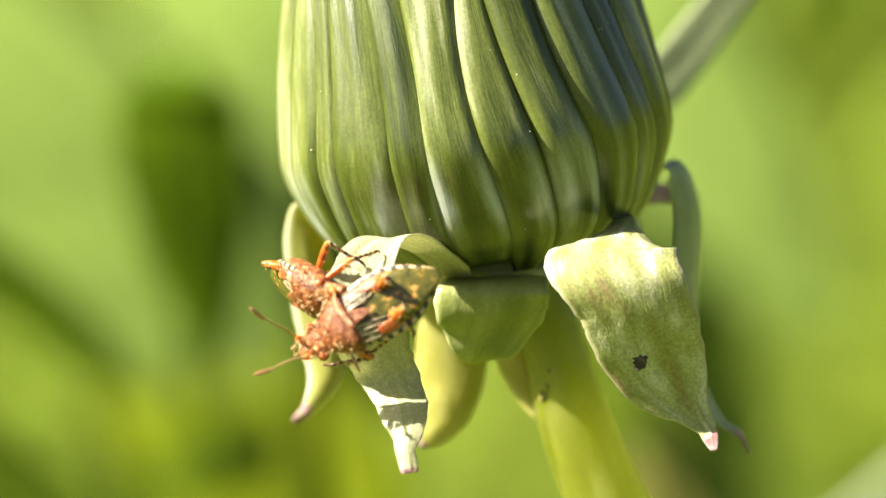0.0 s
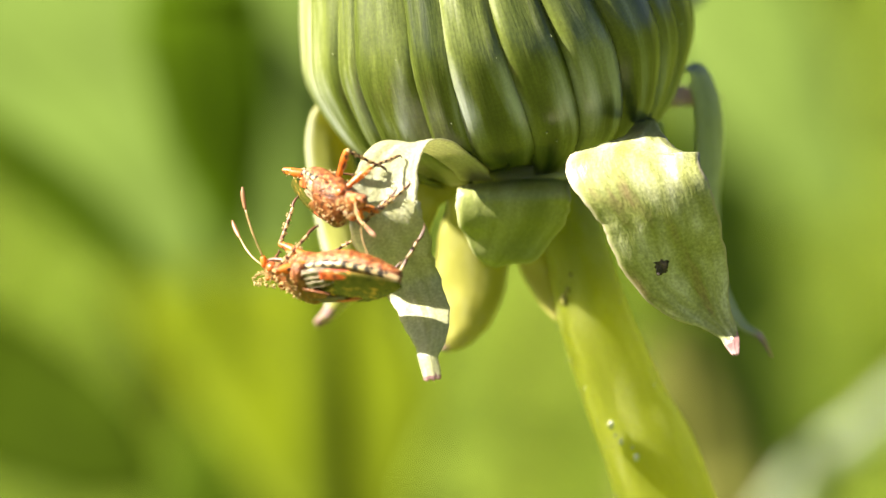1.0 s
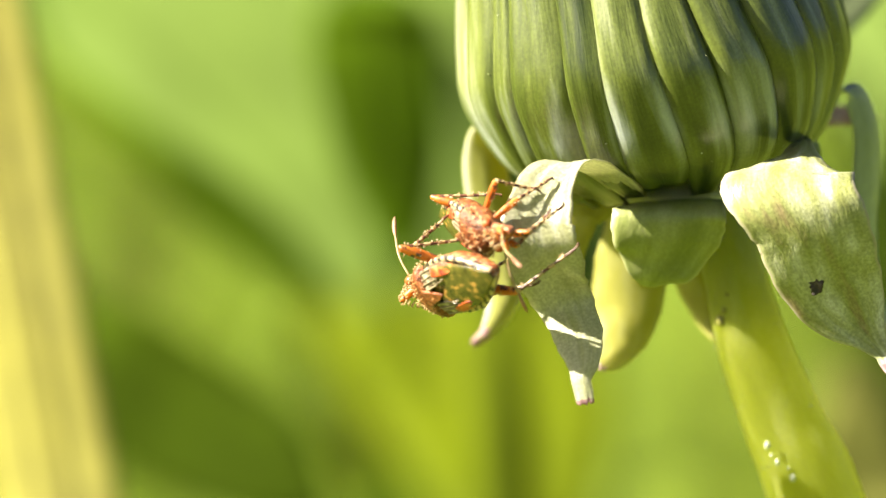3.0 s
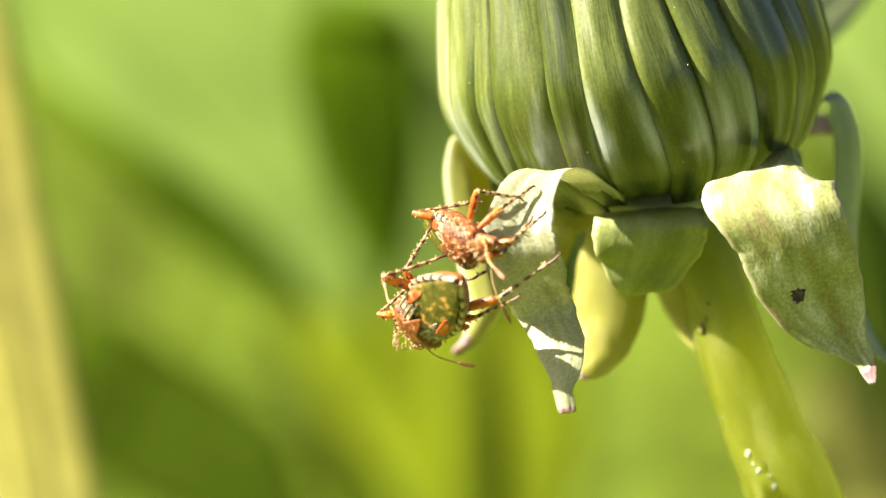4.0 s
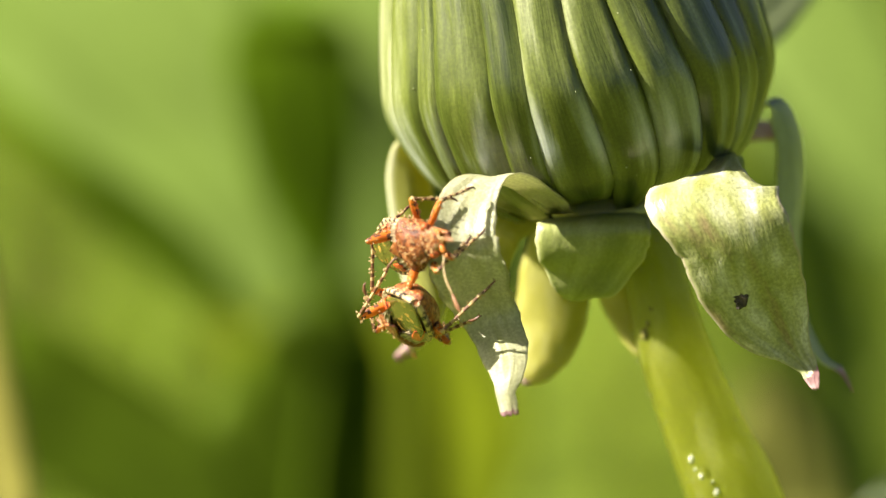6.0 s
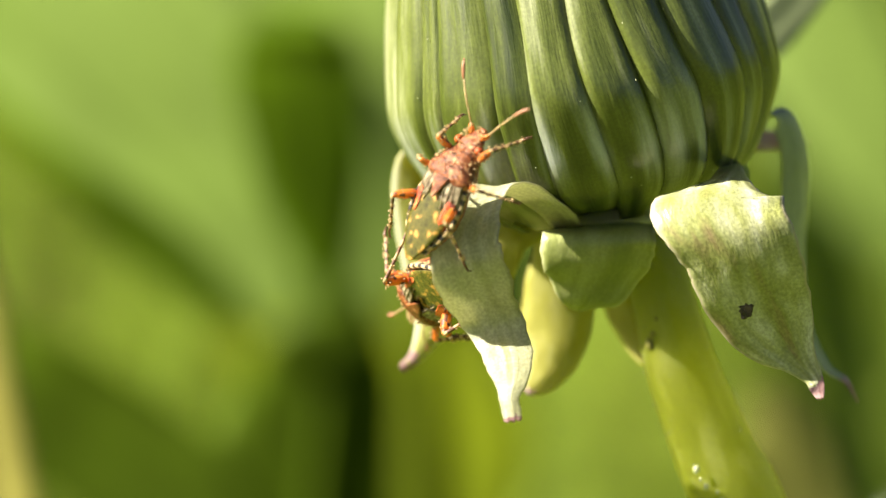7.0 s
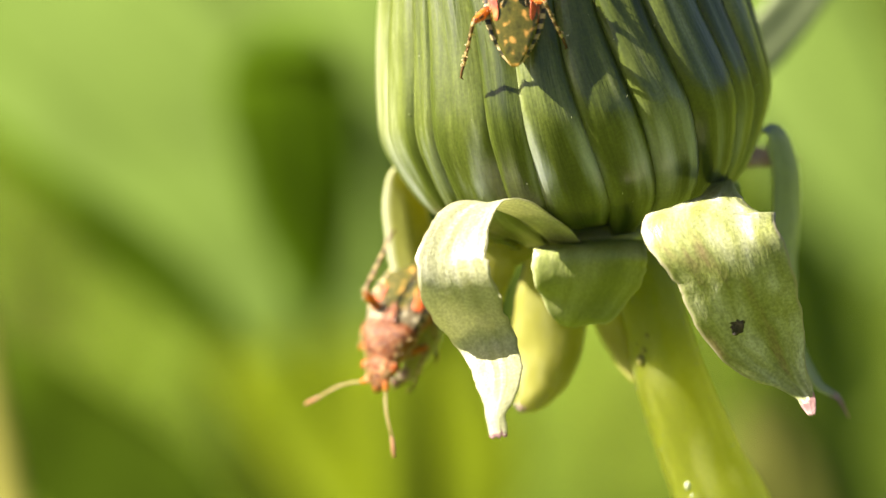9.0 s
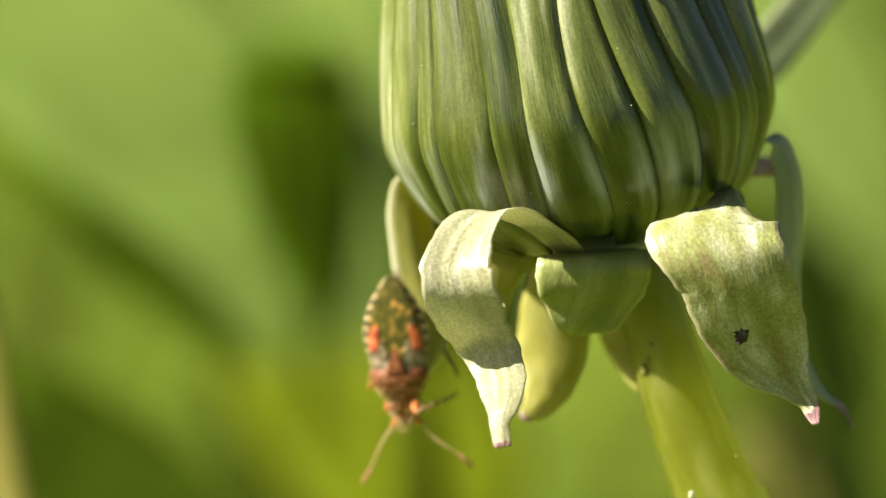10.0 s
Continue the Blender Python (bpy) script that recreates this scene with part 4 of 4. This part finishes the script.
    # Added to brighten the upper right beyond the head.
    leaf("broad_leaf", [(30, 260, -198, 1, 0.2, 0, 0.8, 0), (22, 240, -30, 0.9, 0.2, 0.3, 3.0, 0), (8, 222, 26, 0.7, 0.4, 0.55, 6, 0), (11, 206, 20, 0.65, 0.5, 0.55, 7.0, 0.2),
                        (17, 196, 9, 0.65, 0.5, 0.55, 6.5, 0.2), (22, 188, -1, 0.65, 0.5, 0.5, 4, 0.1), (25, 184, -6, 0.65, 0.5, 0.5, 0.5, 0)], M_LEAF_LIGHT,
         "pale leaf added to brighten the background beyond the head", seed=75)
    leaf("grass_stalk", [(-36.0, 50, 44.1, 0.9, -0.4, 0, 2.11, 0.1), (-30.0, 50, 11.5, 0.9, -0.4, 0, 2.87, 0.15), (-25.4, 50, -13.4, 0.9, -0.4, 0, 3.16, 0.2),
                         (-19.4, 50, -46.0, 0.9, -0.4, 0, 3.26, 0.2), (-11.9, 50, -86.2, 0.9, -0.4, 0, 3.26, 0.2), (-3.4, 50, -140.0, 0.9, -0.4, 0, 3.07, 0.2)], M_STRAW,
         "yellow straw-coloured grass stalk", seed=63)
    # Leaf added to stand in for a passing shadow low in the background.
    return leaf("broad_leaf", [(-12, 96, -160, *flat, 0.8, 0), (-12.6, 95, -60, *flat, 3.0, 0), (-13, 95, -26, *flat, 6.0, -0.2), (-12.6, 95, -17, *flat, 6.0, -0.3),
                               (-12, 95, -11, *flat, 4.6, -0.3), (-11, 95, -7.5, *flat, 2.6, -0.2), (-10, 95, -5, *flat, 0.3, 0)], M_LEAF_SHADED_DEEP,
                "added dark green leaf that tilts up to dim the low background", seed=73)


ground()
meadow()
dandelion()
dimming_leaf = leaves_behind()

# ---------------------------------------------------------------- what moves
# seconds, place, heading, way the back faces (plan units)
CLIMBER = [
    (0.00, -4.71, -7.20, -1.38, 0.39, -0.91, -0.14, -0.78, -0.35, -0.52),
    (0.50, -4.81, -7.20, -1.36, 0.39, -0.91, -0.14, -0.78, -0.35, -0.52),
    (1.00, -4.73, -7.20, -1.53, 0.39, -0.91, -0.14, -0.78, -0.35, -0.52),
    (1.50, -4.75, -7.20, -1.61, 0.39, -0.91, -0.14, -0.78, -0.35, -0.52),
    (2.50, -5.00, -7.20, -1.82, 0.39, -0.91, -0.14, -0.78, -0.35, -0.52),
    (4.00, -4.89, -7.20, -2.00, 0.39, -0.91, -0.14, -0.78, -0.35, -0.52),
    (5.00, -4.89, -7.20, -1.96, 0.39, -0.91, -0.14, -0.78, -0.35, -0.52),
    (5.50, -4.71, -7.20, -2.02, 0.39, -0.91, -0.14, -0.78, -0.35, -0.52),
    (5.80, -4.65, -7.20, -1.96, 0.39, -0.91, -0.14, -0.78, -0.35, -0.52),
    (6.30, -4.45, -7.40, -1.91, 0.58, -0.63, 0.52, -0.75, -0.60, 0.10),
    (6.80, -3.60, -8.40, -0.47, 0.57, -0.35, 0.74, -0.60, -0.78, 0.10),
    (7.00, -3.49, -8.20, 0.30, 0.44, -0.12, 0.89, -0.55, -0.82, 0.15),
    (7.25, -3.13, -7.90, 1.05, 0.38, -0.08, 0.92, -0.48, -0.86, 0.12),
    (7.50, -2.65, -7.50, 1.99, 0.32, 0.00, 0.95, -0.42, -0.90, 0.10),
    (8.00, -1.63, -7.00, 3.27, 0.35, 0.01, 0.94, -0.38, -0.92, 0.00),
    (8.50, -1.68, -7.00, 5.41, 0.16, 0.05, 0.99, -0.20, -0.97, 0.10),
    (9.00, -0.87, -7.20, 7.71, -0.01, 0.10, 0.99, -0.05, -0.98, 0.10),
    (9.50, -0.74, -7.10, 10.60, -0.01, 0.15, 0.99, -0.05, -0.98, 0.10),
    (10.00, -0.76, -6.90, 14.17, 0.00, 0.20, 0.98, -0.05, -0.98, 0.15),]
HANGER = [
    (0.00, -2.69, -9.10, -2.26, -0.86, 0.12, -0.48, -0.12, -0.95, 0.12),
    (0.50, -3.02, -9.10, -3.19, -0.80, 0.05, -0.60, -0.05, -0.96, 0.02),
    (0.75, -4.09, -8.80, -3.97, -0.90, -0.25, -0.35, 0.00, -0.80, -0.60),
    (1.00, -4.77, -8.40, -4.27, -0.88, 0.47, 0.00, 0.00, -0.62, -0.78),
    (1.50, -5.39, -7.90, -3.57, -0.75, 0.65, 0.10, -0.10, -0.68, -0.73),
    (2.00, -5.38, -7.70, -3.68, -0.64, 0.77, -0.02, -0.26, -0.75, -0.60),
    (2.50, -5.80, -7.50, -3.64, -0.63, 0.77, -0.09, -0.30, -0.80, -0.55),
    (4.00, -5.92, -7.30, -4.54, -0.39, 0.83, -0.40, -0.35, -0.85, -0.30),
    (4.50, -5.80, -7.30, -4.72, -0.40, 0.78, -0.48, -0.38, -0.85, -0.30),
    (5.00, -5.09, -7.00, -5.16, -0.22, 0.79, -0.58, -0.35, -0.90, -0.20),
    (5.50, -5.07, -6.50, -4.83, -0.12, 0.97, -0.20, -0.75, -0.30, -0.60),
    (6.80, -4.15, -4.50, -3.74, -0.20, 0.95, -0.25, -0.55, -0.40, -0.70),
    (7.00, -4.21, -4.30, -3.42, -0.20, 0.93, -0.30, -0.60, -0.50, -0.60),
    (7.50, -4.66, -0.50, -3.27, -0.05, 0.83, -0.55, -0.55, -0.80, -0.10),
    (8.00, -4.81, 0.20, -3.60, -0.11, 0.82, -0.56, -0.50, -0.85, -0.00),
    (8.25, -4.60, 0.30, -3.68, -0.60, 0.10, -0.70, -0.15, -0.95, 0.00),
    (8.50, -4.25, 0.60, -3.46, -0.85, -0.30, -0.40, 0.10, -0.90, 0.20),
    (9.00, -5.20, 1.40, -3.86, -0.29, -0.50, -0.82, -0.20, -0.80, 0.55),
    (9.50, -4.4, 1.60, -4.42, -0.08, -0.10, -0.99, -0.25, -0.95, 0.00),
    (10.00, -5.24, 1.80, -4.79, 0.08, 0.20, -0.97, -0.18, -0.95, 0.00),]

# where foot and knee are while the bugs cling to the arched bract
HOLD_CLIMBER = {("hind", -1): ((-4.21, -6.6, -0.81), (-6.07, -6.3, -0.52)), ("mid", -1): ((-2.65, -7.3, -0.56), (-3.94, -8.0, 0.07)),
                ("fore", -1): ((-2.16, -7.1, -0.05), (-3.29, -8.6, -0.41)), ("fore", 1): ((-1.82, -8.1, -1.0), (-2.51, -9.1, -2.04)),
                ("mid", 1): ((-2.28, -8.3, -1.19), (-2.58, -8.9, -2.44)), ("hind", 1): ((-4.6, -6.0, -3.4), (-4.1, -6.4, -3.2))}
HOLD_HANGER = {("hind", 1): ((-5.06, -7.1, -2.46), (-6.77, -7.8, -3.26)), ("mid", 1): ((-5.76, -6.7, -1.49), (-6.78, -7.4, -3.07)),
               ("hind", -1): ((-1.31, -8.5, -2.44), (-3.2, -8.4, -4.37)), ("mid", -1): ((-2.14, -8.5, -3.69), (-3.5, -8.0, -4.83)),
               ("fore", 1): ((-6.4, -5.6, -3.4), (-7.2, -5.8, -4.2))}
# and while the larger one hangs from the far bract
CLING_HANGER = {("hind", 1): ((-5.26, 1.9, -0.57), (-6.23, 0.7, -2.11)),
               ("hind", -1): ((-4.83, 2.7, -0.87), (-4.36, 2.5, -2.50)),
               ("mid", 1): ((-5.30, 3.3, -3.43), (-5.71, 3.5, -3.74)),
               ("mid", -1): ((-3.75, 2.7, -5.35), (-3.54, 2.5, -4.33)),
               ("fore", 1): ((-5.25, 1.5, -6.13), (-5.48, 2.5, -5.55)),
               ("fore", -1): ((-4.72, 1.5, -6.38), (-4.48, 1.5, -5.32))}
REACH_HANGER = {("hind", 1): ((-5.35, 2.3, -1.75), (-5.65, 3.5, -2.58)),
               ("hind", -1): ((-5.12, 2.7, -1.55), (-4.73, 3.5, -2.99)),
               ("mid", 1): ((-5.66, 3.9, -4.23), (-6.09, 4.5, -4.65)),
               ("mid", -1): ((-3.14, 2.7, -5.50), (-4.24, 2.5, -3.89)),
               ("fore", 1): ((-5.65, 3.5, -6.67), (-5.89, 4.5, -6.70)),
               ("fore", -1): ((-3.13, 2.1, -6.10), (-4.34, 1.9, -6.34))}
# how the legs are held through the clip
WAYS_CLIMBER = [(0.0, "hold"), (5.9, "hold"), (6.6, "step"), (10.0, "step")]
WAYS_HANGER = [(0.0, "tuck"), (0.55, "tuck"), (1.0, "hold"), (5.7, "hold"), (6.7, "step"), (8.4, "step"), (8.9, "cling"), (9.2, "cling"), (10.0, "reach")]
TUCK = {"fore": (0.10, 0.36, -0.22), "mid": (0.16, 0.10, -0.26), "hind": (0.2, -0.16, -0.26)}
KNEE = {"fore": (0.6, 0.5, 0.9), "mid": (0.6, 0.1, 0.9), "hind": (0.6, -0.5, 0.9)}


def move_bug(made, L, rows, hold, ways, feeler_rows):
    body, legs, feelers = made
    walk(body, [(r[0], STAND @ metres(stance_of(*r[1:]))) for r in rows])
    ticks = [i * 0.1 for i in range(101)]
    for n, (kind, s, thigh, shin) in enumerate(legs):
        def sided(p):
            return Vector((p[0] * s, p[1], p[2])) * L

        def limb(way, t, here):
            """Foot and knee, in the plan, for one way of holding the leg."""
            if way in hold and (kind, s) in hold[way]:
                return [Vector(p) for p in hold[way][kind, s]]
            if way != "step":
                return here @ sided(TUCK[kind]), here @ (hip_of(kind, s, L) + sided((0.6, -0.9, -0.25)))
            knee = here @ (hip_of(kind, s, L) + sided(KNEE[kind]))
            beat = 0.2 if (n % 2) else 0.0
            step = (t + beat) / 0.4
            done, part_way = math.floor(step), step - math.floor(step)
            ends = [pose_at(rows, min(max((done + k) * 0.4 - beat + 0.1, 0), 10)) @ sided(STANCE[kind]) for k in (0, 1)]
            return ends[0].lerp(ends[1], max(0.0, part_way - 0.5) * 2), knee

        a, b = [], []
        for t in ticks:
            here = pose_at(rows, t)
            last, after = [(p, q) for p, q in zip(ways, ways[1:]) if t <= q[0] + 1e-6][0]
            k = min(max((t - last[0]) / (after[0] - last[0]), 0), 1) if last[1] != after[1] else 0.0
            foot, knee = [p.lerp(q, k) for p, q in zip(limb(last[1], t, here), limb(after[1], t, here))]
            back = here.inverted()
            m1, m2 = bend(kind, s, L, back @ foot, back @ knee)
            a.append((t, metres(m1)))
            b.append((t, metres(m2)))
        walk(thigh, a)
        walk(shin, b)
    for s, feeler in zip((-1, 1), feelers):
        walk(feeler, [(t, pose(s * 0.045 * L * U, 0.375 * L * U, -0.05 * L * U, lift, 0, -s * spread + sway)) for t, lift, spread, sway in feeler_rows])


ARCH_FOOT = Vector((-1.2, -5.6, -0.4))
ARCH_TURN = [(0.0, 6, 0), (0.7, 7, 0), (1.5, 9, 5), (5.0, 9, 5), (5.7, 8, 4), (6.8, 5, 0), (7.1, 4, 0), (7.4, 0.5, 0), (7.7, 0, 0), (10.0, 0, 0)]


def move_arch(ob):
    """The arched bract turns a little on its foot under the bugs' weight and springs back."""
    to, fro = pose(*(ARCH_FOOT * U)), pose(*(-ARCH_FOOT * U))
    walk(ob, [(t, to @ pose(-0.012 * turn * U, 0, 0, sag, 0, turn) @ fro) for t, turn, sag in ARCH_TURN])


def move_dimming_leaf(ob):
    """Tilts an added dark leaf on its stalk; upright, it darkens the low background."""
    foot = Vector((-12, 96, -160)) * U
    rows = [(0.0, 12), (1.0, 18), (2.0, 24), (3.0, 22), (4.2, 23), (4.8, 19), (5.5, 1), (6.8, 0), (8.0, 2), (8.7, 20), (9.3, 23), (10.0, 22)]
    walk(ob, [(t, STAND @ Matrix.Translation(foot) @ pose(0, 0, 0, -a) @ Matrix.Translation(-foot)) for t, a in rows])


def motions():
    move_arch(swing[0])
    move_dimming_leaf(dimming_leaf)
    move_bug(climber, 5.5, CLIMBER, {"hold": HOLD_CLIMBER}, WAYS_CLIMBER,
             [(0.0, 12, 30, -48), (2.0, 10, 32, -52), (5.5, 12, 30, -48), (6.8, 12, 36, -12), (7.5, 15, 34, -2), (8.2, 16, 24, -8), (9.0, 12, 30, 6), (10.0, 14, 28, 0)])
    move_bug(hanger, 6.1, HANGER, {"hold": HOLD_HANGER, "cling": CLING_HANGER, "reach": REACH_HANGER}, WAYS_HANGER,
             [(0.0, 52, 32, -34), (0.3, 46, 38, -45), (0.5, 40, 34, -50), (0.75, 5, 26, -50), (1.0, -45, 30, -44), (1.5, -42, 34, -36), (2.0, -62, 32, -8), (2.5, -50, 44, -8), (3.9, -38, 62, 0), (4.5, -36, 60, 0), (5.0, -8, 46, 5), (5.5, 0, 14, 0), (7.0, 0, 14, 0), (7.5, 5, 36, 8), (8.3, 10, 50, -6), (9.0, -22, 45, -26), (9.5, -10, 42, -8), (10.0, 0, 40, 6)])


climber = bug(5.5, 5, "small rust-orange plant bug climbing the dandelion bract")
hanger = bug(6.1, 9, "larger rust-brown plant bug hanging from the bract")
motions()
